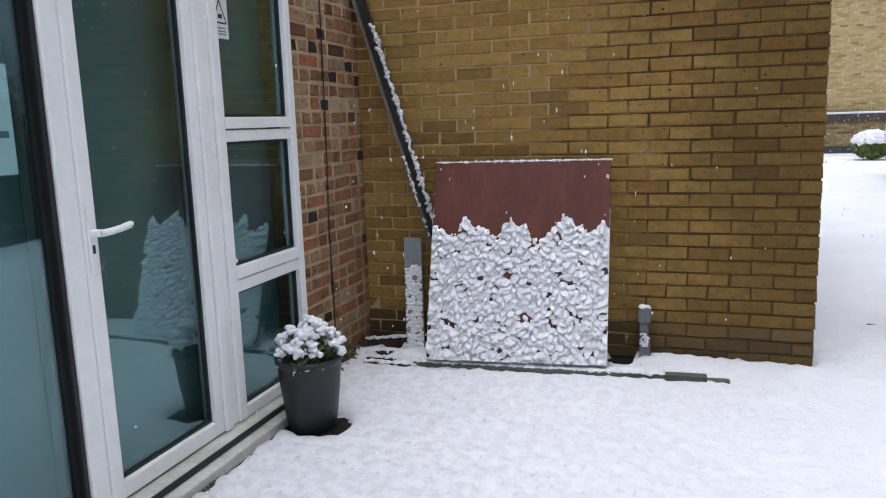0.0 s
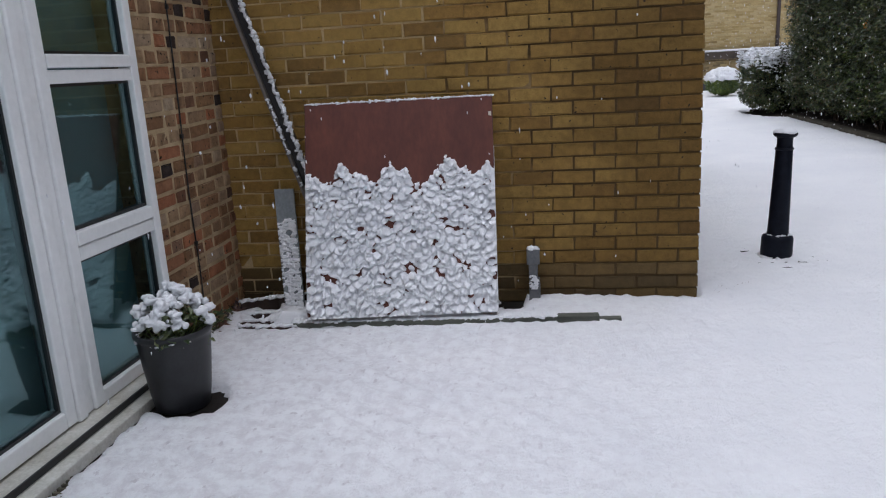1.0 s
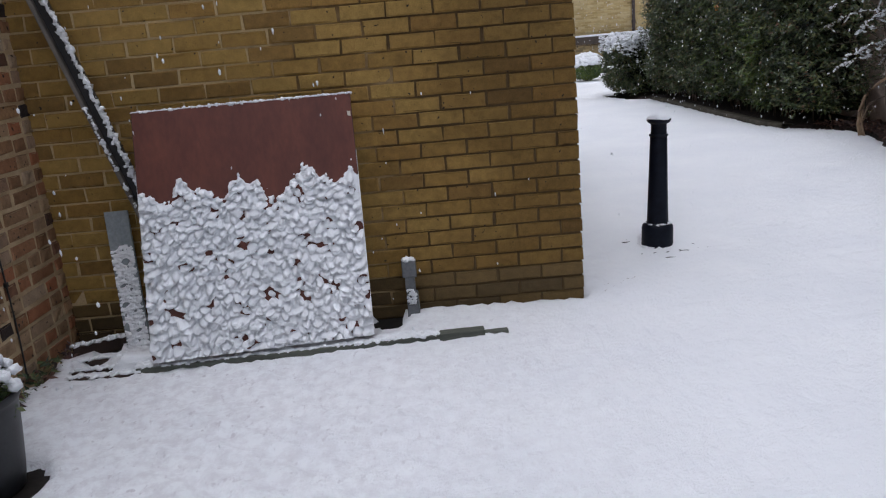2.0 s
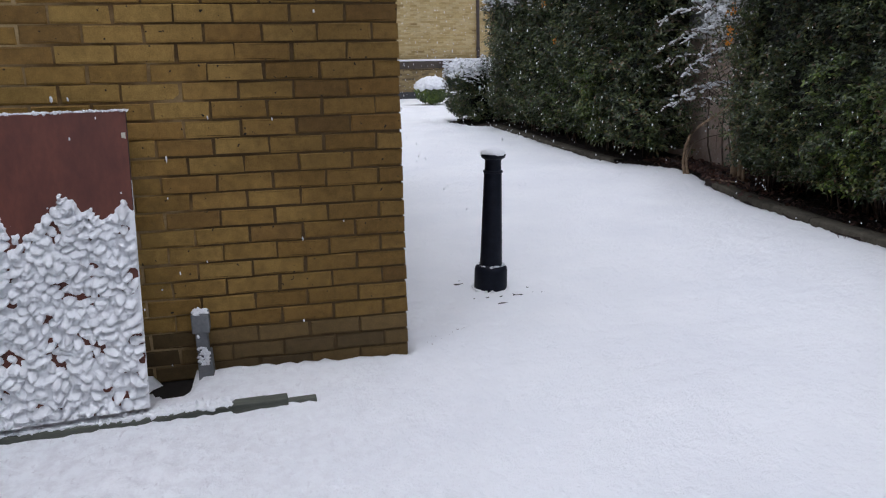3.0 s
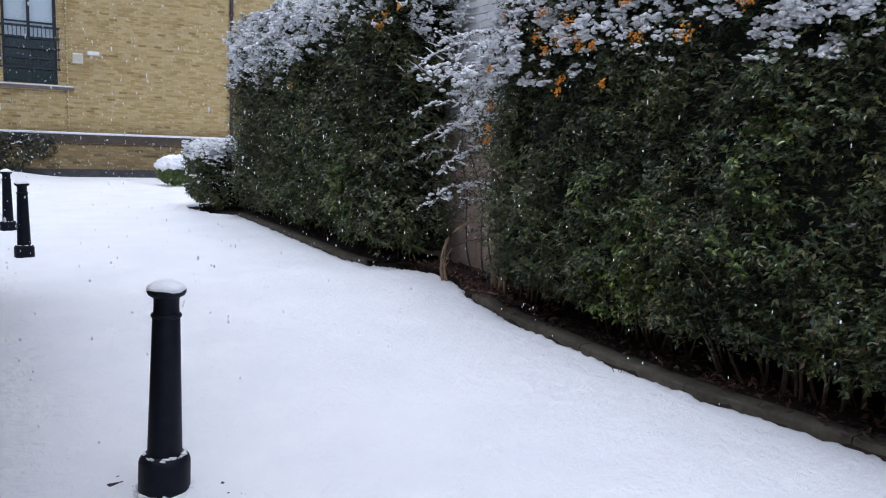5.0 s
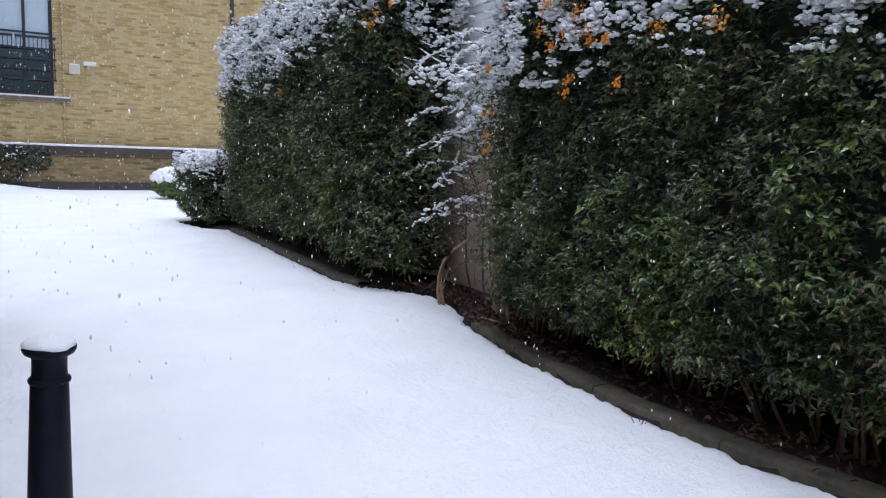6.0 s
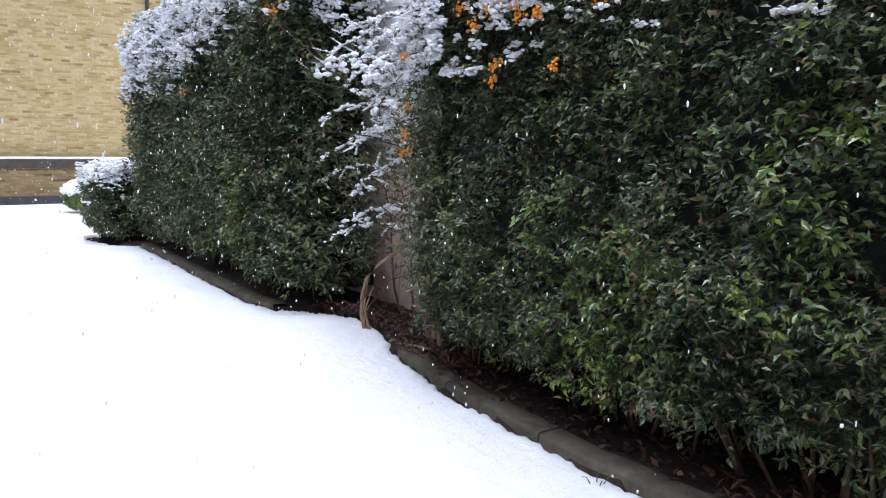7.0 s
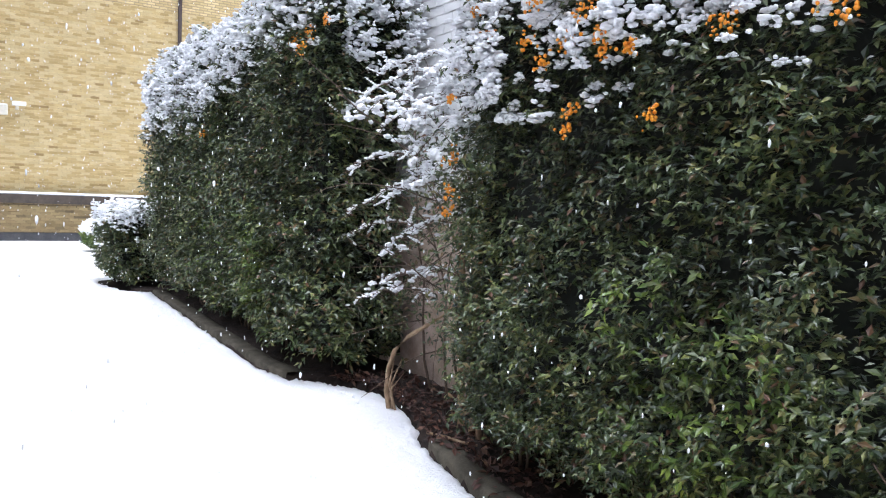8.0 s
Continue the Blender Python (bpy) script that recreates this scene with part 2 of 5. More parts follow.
def leaf_material(name, stops, rough=0.30):
    m, n, l, s = material(name, rough, 0.0, 0.6)
    c = ramp(n, l, n.new("ShaderNodeNewGeometry").outputs["Random Per Island"], stops)
    patch = grain(n, l, 2.2, 4, 0.7)
    c = mixed(n, l, "OVERLAY", 0.8, c, ramp(n, l, patch, [(0.3, (0.14, 0.16, 0.18)), (0.7, (0.86, 0.80, 0.62))]))
    l.new(c, s.inputs["Base Color"])
    bump(n, l, s, grain(n, l, 160, 2, 0.5), 0.2, 0.002)
    return m


GREEN = [(0.0, (0.018, 0.032, 0.017)), (0.3, (0.042, 0.068, 0.028)), (0.55, (0.070, 0.099, 0.040)), (0.76, (0.112, 0.140, 0.053)), (0.90, (0.160, 0.172, 0.065)), (0.96, (0.15, 0.10, 0.055)), (1.0, (0.14, 0.07, 0.05))]
BRIGHT = [(0.0, (0.05, 0.095, 0.022)), (0.5, (0.10, 0.16, 0.034)), (1.0, (0.18, 0.23, 0.05))]
LITTER = [(0.0, (0.03, 0.014, 0.012)), (0.5, (0.065, 0.026, 0.021)), (0.85, (0.11, 0.05, 0.038)), (1.0, (0.20, 0.12, 0.085))]
M_leaf = leaf_material("dark_evergreen_leaf", GREEN)
M_leafdark = leaf_material("blackish_leaf", [(0.0, (0.010, 0.014, 0.008)), (1.0, (0.03, 0.035, 0.018))])
M_leafbright = leaf_material("yellow_green_leaf", BRIGHT)
M_litter = leaf_material("fallen_red_brown_leaf", LITTER, 0.7)


def glass_material(name, tint):
    m, n, l, s = material(name)
    n.remove(s)
    out = n["Material Output"]
    clear, gloss, mix, fres = (n.new("ShaderNodeBsdf" + k) if k in ("Transparent", "Glossy") else n.new("ShaderNode" + k) for k in ("Transparent", "Glossy", "MixShader", "LayerWeight"))
    clear.inputs["Color"].default_value = (*tint, 1)
    gloss.inputs["Roughness"].default_value = 0.01
    gloss.inputs["Color"].default_value = (0.68, 0.95, 1.0, 1)
    fres.inputs["Blend"].default_value = 0.5
    power, scale = n.new("ShaderNodeMath"), n.new("ShaderNodeMath")
    power.operation, scale.operation = "POWER", "MULTIPLY_ADD"
    power.inputs[1].default_value = 4.0
    scale.inputs[1].default_value, scale.inputs[2].default_value = 0.88, 0.10
    l.new(fres.outputs["Facing"], power.inputs[0])
    l.new(power.outputs[0], scale.inputs[0])
    l.new(scale.outputs[0], mix.inputs[0])
    l.new(clear.outputs[0], mix.inputs[1])
    l.new(gloss.outputs[0], mix.inputs[2])
    l.new(mix.outputs[0], out.inputs["Surface"])
    return m


M_glass = glass_material("teal_tinted_glass", (0.80, 0.90, 0.90))
M_clearglass = glass_material("clear_window_glass", (0.96, 0.97, 0.98))


def brickwall_material(name, tones, mortar):
    """Far brickwork, in true courses."""
    m, n, l, s = material(name, 0.9, 0.0, 0.25)
    t = n.new("ShaderNodeTexCoord")
    sep, com = n.new("ShaderNodeSeparateXYZ"), n.new("ShaderNodeCombineXYZ")
    l.new(t.outputs["Object"], sep.inputs[0])
    add = n.new("ShaderNodeMath")
    l.new(sep.outputs[0], add.inputs[0])
    l.new(sep.outputs[1], add.inputs[1])
    l.new(add.outputs[0], com.inputs[0])
    l.new(sep.outputs[2], com.inputs[1])
    b = n.new("ShaderNodeTexBrick")
    b.inputs["Scale"].default_value = 1.0
    b.inputs["Brick Width"].default_value, b.inputs["Row Height"].default_value = 0.225, 0.075
    b.inputs["Mortar Size"].default_value, b.inputs["Mortar Smooth"].default_value = 0.011, 0.2
    b.inputs["Color1"].default_value, b.inputs["Color2"].default_value = (*tones[0], 1), (*tones[1], 1)
    b.inputs["Mortar"].default_value = (*mortar, 1)
    l.new(com.outputs[0], b.inputs["Vector"])
    streak = grain(n, l, 1.0, 4, 0.7, (2.2, 2.2, 9.0))
    c = mixed(n, l, "OVERLAY", 0.32, b.outputs["Color"], ramp(n, l, streak, [(0.3, (0.3, 0.3, 0.3)), (0.7, (0.7, 0.7, 0.7))]))
    dark = ramp(n, l, grain(n, l, 3.2, 2, 0.5, (1.0, 1.0, 3.5)), [(0.68, (0, 0, 0)), (0.72, (1, 1, 1))])
    c = mixed(n, l, "MIX", dark, c, (0.12, 0.075, 0.03))
    l.new(c, s.inputs["Base Color"])
    inv = n.new("ShaderNodeMath")
    inv.operation = "SUBTRACT"
    inv.inputs[0].default_value = 1.0
    l.new(b.outputs["Fac"], inv.inputs[1])
    bump(n, l, s, inv.outputs[0], 0.6, 0.008)
    return m


M_farbrick = brickwall_material("pale_yellow_brickwork", ((0.68, 0.54, 0.29), (0.48, 0.355, 0.165)), (0.33, 0.26, 0.15))
M_lowbrick = brickwall_material("soiled_yellow_brickwork", ((0.33, 0.24, 0.12), (0.19, 0.14, 0.07)), (0.09, 0.07, 0.045))


FARTONES = [(0.0, (0.51, 0.40, 0.205)), (0.3, (0.59, 0.475, 0.26)), (0.55, (0.53, 0.40, 0.19)), (0.8, (0.46, 0.34, 0.155)), (0.95, (0.42, 0.31, 0.135)), (1.0, (0.30, 0.21, 0.09))]
LOWTONES = [(0.0, (0.30, 0.22, 0.11)), (0.4, (0.22, 0.16, 0.08)), (0.75, (0.34, 0.26, 0.13)), (1.0, (0.12, 0.09, 0.05))]
M_farpieces = varied("pale_yellow_facing_brick", FARTONES, True, rough=0.9, relief=0.2, mottle=3.0, amount=0.3)
M_lowpieces = varied("soiled_yellow_facing_brick", LOWTONES, True, rough=0.9, relief=0.2, mottle=2.0, amount=0.5)


# ---- mesh helpers ----
def linked(name, mesh, mat, parent=None, label=""):
    ob = new(name, mesh)
    if mat is not None and not mesh.materials:
        mesh.materials.append(mat)
    if parent is not None:
        ob.parent = parent
    if label:
        ob["label"] = label
    return ob


def part(name, bm, mat, parent=None, label=""):
    mesh = bpy.data.meshes.new(name)
    bm.to_mesh(mesh)
    bm.free()
    return linked(name, mesh, mat, parent, label)


def raw(name, verts, faces, mat, parent=None, label="", smooth=True):
    mesh = bpy.data.meshes.new(name)
    verts, faces = np.asarray(verts, dtype=np.float32), np.asarray(faces, dtype=np.int32)
    k = faces.shape[1]
    mesh.vertices.add(len(verts))
    mesh.vertices.foreach_set("co", verts.ravel())
    mesh.loops.add(faces.size)
    mesh.loops.foreach_set("vertex_index", faces.ravel())
    mesh.polygons.add(len(faces))
    mesh.polygons.foreach_set("loop_start", np.arange(0, faces.size, k, dtype=np.int32))
    mesh.polygons.foreach_set("loop_total", np.full(len(faces), k, dtype=np.int32))
    mesh.polygons.foreach_set("use_smooth", np.full(len(faces), smooth))
    mesh.update(calc_edges=True)
    return linked(name, mesh, mat, parent, label)


def thing(name, label, category, group="", kind="", at=(0, 0, 0)):
    ob = new(name)
    ob.location = at
    ob.empty_display_size = 0.1
    return tagged(ob, label, category, group, kind)


def add_box(bm, lo, hi, bevel=0.0):
    r = bmesh.ops.create_cube(bm, size=1.0)
    for v in r["verts"]:
        v.co = Vector([lo[i] + (v.co[i] + 0.5) * (hi[i] - lo[i]) for i in range(3)])
    if bevel:
        es = list({e for v in r["verts"] for e in v.link_edges})
        bmesh.ops.bevel(bm, geom=es, offset=bevel, segments=2, profile=0.5, affect="EDGES")
    return r


def box(name, lo, hi, mat, parent=None, label="", bevel=0.0):
    bm = bmesh.new()
    add_box(bm, lo, hi, bevel)
    return part(name, bm, mat, parent, label)


def lathe(name, profile, mat, parent=None, label="", turns=40, wobble=0.0):
    verts, faces = [], []
    n = len(profile)
    for i in range(turns):
        a = 2 * math.pi * i / turns
        for r, z in profile:
            k = 1 + wobble * math.sin(3 * a + z * 40) * 0.5
            verts.append((r * k * math.cos(a), r * k * math.sin(a), z))
    for i in range(turns):
        j = (i + 1) % turns
        for k in range(n - 1):
            faces.append((i * n + k, j * n + k, j * n + k + 1, i * n + k + 1))
    ob = raw(name, verts, faces, mat, parent, label)
    return ob


def tube(points, radii, sides=6):
    """Verts and quads of a tapered bent tube."""
    verts, faces = [], []
    pts = [Vector(p) for p in points]
    for i, p in enumerate(pts):
        d = (pts[min(i + 1, len(pts) - 1)] - pts[max(i - 1, 0)]).normalized()
        u = d.orthogonal().normalized()
        w = d.cross(u)
        for s in range(sides):
            a = 2 * math.pi * s / sides
            verts.append(p + (u * math.cos(a) + w * math.sin(a)) * radii[i])
    for i in range(len(pts) - 1):
        for s in range(sides):
            t = (s + 1) % sides
            faces.append((i * sides + s, i * sides + t, (i + 1) * sides + t, (i + 1) * sides + s))
    return [tuple(v) for v in verts], faces


def joined(groups):
    verts, faces, base = [], [], 0
    for v, f in groups:
        verts.extend(v)
        faces.extend([tuple(i + base for i in q) for q in f])
        base += len(v)
    return verts, faces


def ico(level=1):
    bm = bmesh.new()
    bmesh.ops.create_icosphere(bm, subdivisions=level, radius=1.0)
    v = np.array([tuple(x.co) for x in bm.verts])
    f = np.array([[y.index for y in x.verts] for x in bm.faces])
    bm.free()
    return v, f


ICO1, ICO2 = ico(1), ico(2)


def lumps(centres, sizes, rng, level=ICO2, squash=(1.0, 1.0, 0.7), rough=0.22):
    """Uneven rounded clumps, joined: verts and triangles."""
    v0, f0 = level
    n = len(centres)
    v = np.repeat(v0[None], n, 0)
    v = v * (1 + rough * rng.standard_normal((n, len(v0), 1)))
    stretch = np.asarray(squash) * (0.6 + 0.8 * rng.random((n, 3)))
    v = v * stretch[:, None, :] * np.asarray(sizes)[:, None, None]
    a = rng.random(n) * 6.283
    c, s = np.cos(a)[:, None], np.sin(a)[:, None]
    v = np.stack([v[..., 0] * c - v[..., 1] * s, v[..., 0] * s + v[..., 1] * c, v[..., 2]], -1)
    v = v + np.asarray(centres)[:, None, :]
    f = f0[None] + (np.arange(n) * len(v0))[:, None, None]
    return v.reshape(-1, 3), f.reshape(-1, 3)


def waves(seed, count=10):
    """A smooth pseudo-random field over points (n, 3), about -1 to 1."""
    r = np.random.default_rng(seed)
    d = r.standard_normal((count, 3))
    d /= np.linalg.norm(d, axis=1)[:, None]
    k = 1 + 1.6 * r.random(count)
    ph = r.random(count) * 6.283

    def field(p, scale=1.0):
        return np.sin((np.asarray(p) @ d.T) * k * scale + ph).sum(-1) / math.sqrt(count) / 1.3
    return field


W1, W2, W3 = waves(11), waves(12, 14), waves(13, 14)


def leaves(points, normals, rng, length=0.042, width=0.42, spread=0.9):
    """Folded pointed leaves at the points, joined: verts and triangles."""
    n = len(points)
    out = normals + spread * rng.standard_normal((n, 3)) * 0.6 + np.array([0, 0, 0.35])
    out /= np.linalg.norm(out, axis=1)[:, None]
    along = rng.standard_normal((n, 3)) * 0.8 + normals * 0.45 + np.array([0, 0, -0.15])
    along -= out * (along * out).sum(1)[:, None]
    along /= np.linalg.norm(along, axis=1)[:, None] + 1e-6
    side = np.cross(out, along)
    ln = (length * (0.6 + 0.8 * rng.random(n)))[:, None]
    wd = ln * width * (0.8 + 0.4 * rng.random(n))[:, None]
    base = points
    mid = base + along * ln * 0.5 - out * ln * 0.06
    left = base + along * ln * 0.48 + side * wd * 0.5 + out * ln * 0.07
    right = base + along * ln * 0.48 - side * wd * 0.5 + out * ln * 0.07
    tip = base + along * ln - out * ln * 0.12
    v = np.stack([base, left, tip, right, mid], 1).reshape(-1, 3)
    f = np.array([[0, 4, 1], [1, 4, 2], [4, 3, 2], [0, 3, 4]])[None] + (np.arange(n) * 5)[:, None, None]
    return v, f.reshape(-1, 3)


def foliage(points, normals, rng, length=0.042, per=8, reach=0.10):
    """Leafy sprigs at the points: leaves set along short shoots, their faces turned up to the light."""
    n = len(points)
    shoot = normals * 0.75 + np.array([0, 0, 0.30]) + 0.50 * rng.standard_normal((n, 3))
    shoot /= np.linalg.norm(shoot, axis=1)[:, None]
    far = (np.arange(per)[None, :] + rng.random((n, per))) / per
    at = points[:, None, :] + shoot[:, None, :] * (far * reach * (0.6 + 0.8 * rng.random((n, 1))))[..., None]
    m = n * per
    up = np.repeat(normals * 0.45, per, 0) + np.array([0, 0, 0.80]) + 0.42 * rng.standard_normal((m, 3))
    up /= np.linalg.norm(up, axis=1)[:, None]
    along = np.repeat(shoot * 0.55, per, 0) + 0.75 * rng.standard_normal((m, 3))
    along -= up * (along * up).sum(1)[:, None]
    along /= np.linalg.norm(along, axis=1)[:, None] + 1e-6
    side = np.cross(up, along)
    ln = (length * (0.65 + 0.7 * rng.random(m)))[:, None]
    wd = ln * (0.36 + 0.18 * rng.random(m))[:, None]
    base = at.reshape(-1, 3)
    mid = base + along * ln * 0.5 - up * ln * 0.05
    left = base + along * ln * 0.46 + side * wd * 0.5 + up * ln * 0.06
    right = base + along * ln * 0.46 - side * wd * 0.5 + up * ln * 0.06
    tip = base + along * ln - up * ln * 0.16
    v = np.stack([base, left, tip, right, mid], 1).reshape(-1, 3)
    f = np.array([[0, 4, 1], [1, 4, 2], [4, 3, 2], [0, 3, 4]])[None] + (np.arange(m) * 5)[:, None, None]
    return v, f.reshape(-1, 3)


def settle(ob, base):
    """Sets a thing's origin at its base; its parts stay where they are."""
    done = set()
    for o in ob.children_recursive:
        if o.data and o.data.name not in done:
            done.add(o.data.name)
            o.data.transform(Matrix.Translation(-Vector(base)))
    ob.location = base
    return ob


# ---- the ground: dark paving to the horizon, and the snow on it ----
BED = [(-40, 4.85), (2, 4.76), (4.5, 4.72), (5.3, 4.60), (6.0, 4.57), (7.3, 4.68), (8.1, 4.84), (8.6, 5.06), (9.1, 5.16), (9.5, 5.06), (9.75, 4.90), (9.95, 4.68),
       (10.4, 4.61), (12.6, 4.65), (14.0, 4.70), (15.5, 4.72), (15.8, 4.40), (16.8, 4.20), (17.3, 4.26), (17.8, 4.9), (18.3, 9.0), (60, 9.0)]
BED_Y, BED_X = [b[0] for b in BED], [b[1] for b in BED]


def steps(marks):
    """Grid lines from (start, spacing) marks, up to the last start."""
    out = []
    for (a, s), (b, _) in zip(marks[:-1], marks[1:]):
        out.extend(np.arange(a, b - 1e-6, s))
    return np.array(out + [marks[-1][0]])


def sheet(name, xs, ys, height, mat, parent=None, label=""):
    gx, gy = np.meshgrid(xs, ys)
    p = np.stack([gx.ravel(), gy.ravel(), np.zeros(gx.size)], 1)
    p[:, 2] = height(p)
    w, h = len(xs), len(ys)
    i = (np.arange(h - 1)[:, None] * w + np.arange(w - 1)[None]).ravel()
    return raw(name, p, np.stack([i, i + 1, i + w + 1, i + w], 1), mat, parent, label)


def fade(x, a, b):
    t = np.clip((x - a) / (b - a), 0, 1)
    return t * t * (3 - 2 * t)


def snow_height(p):
    x, y = p[:, 0], p[:, 1]
    near = fade(-np.hypot(x - 1.5, y - 5), -22, -14)
    z = near * (0.004 * W1(p, 1.1) + 0.0025 * W2(p, 5.0) + 0.0025 * W3(p, 17.0) + 0.0055 * W2(p, 41.0) + 0.0045 * W3(p, 70.0))
    # faint rows of the paving underneath
    row = np.sin((x * 0.62 + y * 0.78) * 2 * math.pi / 0.12) * fade(-x, -1.2, 0.2) * fade(y, 1.0, 2.4)
    z -= 0.016 * fade(W2(p, 41.0) + 0.7 * W3(p, 70.0) - 0.5 * row, 0.7, 1.5) * fade(-x, -1.0, 0.3) * fade(y, 0.9, 1.6) * fade(-y, -4.1, -3.0)
    z += 0.0075 * row * (0.6 + 0.4 * np.clip(W1(p, 3.0), -1, 1))
    ragged = 0.018 * W2(p, 8.0) + 0.012 * W3(p, 26.0)
    # bare beds under the hedges
    kx = np.interp(y, BED_Y, BED_X)
    z -= 0.10 * fade(x - kx + ragged, -0.035, 0.045) * fade(-x, -6.6, -6.0)
    # melted or sheltered ground: the planter, the sill, the wall foot, the hollow behind the board
    z -= 0.07 * fade(-np.hypot((x + 1.135) / 1.35, y - 3.18) + 1.6 * ragged + 0.02 * W2(p, 20), -0.155, -0.12)
    z -= 0.07 * fade(-x + ragged * 0.6, 1.255, 1.29) * fade(-y, -3.6, -3.45) * fade(x, -2.4, -1.9)
    z -= 0.07 * fade(-x - 0.10 * (4.5 - y) + 1.6 * ragged, 1.37, 1.42) * fade(y, 3.35, 3.5) * fade(x, -2.4, -1.9)
    z -= 0.08 * fade(-np.hypot((x - 0.13) * 1.2, (y - 4.47) * 1.0) + 2.2 * ragged + 0.02 * W2(p, 30.0), -0.15, -0.11)
    z -= 0.09 * fade(-np.hypot((x + 1.36) * 0.7, y - 4.47) + 2.6 * ragged + 0.03 * W2(p, 24.0), -0.24, -0.17)
    z -= 0.08 * fade(y + ragged * 0.4, 4.525, 4.55) * fade(-x, -1.16, -1.10)
    z += 0.018 * fade(y, 4.08, 4.2) * fade(-x, -0.9, -0.4) * fade(-y, -4.56, -4.5)
    # small scuffs by the bollard and the corner
    for sx, sy, sr in ((1.95, 5.30, 0.03), (2.0, 5.24, 0.022), (1.33, 4.72, 0.05), (1.42, 4.80, 0.035), (1.26, 4.62, 0.03), (1.85, 5.20, 0.02)):
        z -= 0.012 * np.exp(-((x - sx) ** 2 + (y - sy) ** 2) / sr ** 2 / 0.7)
    # the yard falls a little towards the bollard
    z -= 0.032 * np.exp(-((x - 1.778) ** 2 + (y - 5.465) ** 2) / 0.5)
    # a low bank of snow along the far wall
    z += 0.22 * fade(-x, -2.9, -0.5) * fade(y, 24.5, 26.4)
    return z


XS = steps([(-400, 60), (-40, 8), (-8, 1.0), (-2, 0.1), (-1.5, 0.03), (1.4, 0.04), (4.2, 0.03), (5.4, 0.15), (9, 1.0), (30, 10), (60, 60), (420, 1)])
YS = steps([(-400, 60), (-40, 6), (-4, 0.6), (0.2, 0.1), (1.4, 0.03), (6.0, 0.035), (10.5, 0.06), (18, 0.2), (27, 1.5), (60, 20), (400, 1)])
ground = sheet("ground", steps([(-400, 50), (400, 1)]), steps([(-400, 50), (400, 1)]), lambda p: np.full(len(p), -0.035), M_paving)
tagged(ground, "dark wet paving under the snow", "paving", kind="structure")
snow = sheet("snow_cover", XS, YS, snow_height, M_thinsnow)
tagged(snow, "fresh white snow lying over the yard", "snow", kind="structure")

# ---- brickwork ----
rng = np.random.default_rng(5)


def brick_mesh(name, w, h, d, seed, mat, chip=0.0022):
    """One brick, face towards -y, with worn edges; origin at the middle of its face."""
    r = np.random.default_rng(seed)
    c = 0.004
    outer = [(-w / 2, c, -h / 2), (w / 2, c, -h / 2), (w / 2, c, h / 2), (-w / 2, c, h / 2)]
    inner = [(-w / 2 + c, 0, -h / 2 + c), (w / 2 - c, 0, -h / 2 + c), (w / 2 - c, 0, h / 2 - c), (-w / 2 + c, 0, h / 2 - c)]
    mids = [(0, 0, -h / 2 + c), (0, 0, h / 2 - c)]
    back = [(x, d, z) for x, _, z in outer]
    v = np.array(outer + inner + mids + back, dtype=float)
    v[:10] += r.normal(0, chip, (10, 3)) * np.array([0.8, 0.9, 0.8])
    faces = [(4, 8, 9, 7), (8, 5, 6, 9), (0, 1, 5, 4), (1, 2, 6, 5), (2, 3, 7, 6), (3, 0, 4, 7), (0, 10, 11, 1), (1, 11, 12, 2), (2, 12, 13, 3), (3, 13, 10, 0)]
    mesh = bpy.data.meshes.new(name)
    mesh.from_pydata([tuple(x) for x in v], [], faces)
    mesh.materials.append(mat)
    return mesh


def lay(courses, parent, meshes, turn=0.0, single=True, joined_name="", joined_mat=None, jitter=0.0016):
    """Lays the bricks of (kind, x, y, z): each one an object, or all in one mesh."""
    groups = []
    for kind, x, y, z in courses:
        mesh = meshes[kind][int(rng.integers(len(meshes[kind])))]
        m = pose(x + rng.normal(0, jitter), y + rng.normal(0, jitter), z + rng.normal(0, jitter * 0.6), rng.normal(0, 0.3), rng.normal(0, 0.25), turn + rng.normal(0, 0.35))
        if single:
            ob = new("brick", mesh)
            ob.parent = parent
            ob.matrix_basis = m
        else:
            groups.append(([tuple(m @ v.co) for v in mesh.vertices], [tuple(p.vertices) for p in mesh.polygons]))
    if groups:
        v, f = joined(groups)
        tagged(raw(joined_name, v, f, joined_mat, parent, smooth=False), kind="stuff")


# the yellow brick wall with its free corner
WALL_Y, CORNER_X, WEST_X = 4.55, 1.13, -1.50
COURSE, COURSE_0 = 0.0737, 0.0749                # course height, middle of the first full course
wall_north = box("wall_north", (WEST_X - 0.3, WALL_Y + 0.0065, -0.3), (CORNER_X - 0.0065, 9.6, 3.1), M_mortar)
tagged(wall_north, "yellow-brown stock brick wall ending at a corner", "wall", kind="structure")
STRETCH = [brick_mesh("brick_stretcher", 0.2105, 0.0640, 0.1, 20 + i, M_brick, 0.0018) for i in range(7)]
HEADER = [brick_mesh("brick_header", 0.103, 0.0640, 0.1, 40 + i, M_brick, 0.0018) for i in range(4)]
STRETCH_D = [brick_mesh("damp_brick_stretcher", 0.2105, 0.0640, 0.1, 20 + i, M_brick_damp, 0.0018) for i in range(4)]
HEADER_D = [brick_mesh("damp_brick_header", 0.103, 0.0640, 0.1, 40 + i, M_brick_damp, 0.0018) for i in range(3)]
FACE = {"s": STRETCH, "h": HEADER}
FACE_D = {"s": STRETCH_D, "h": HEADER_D}


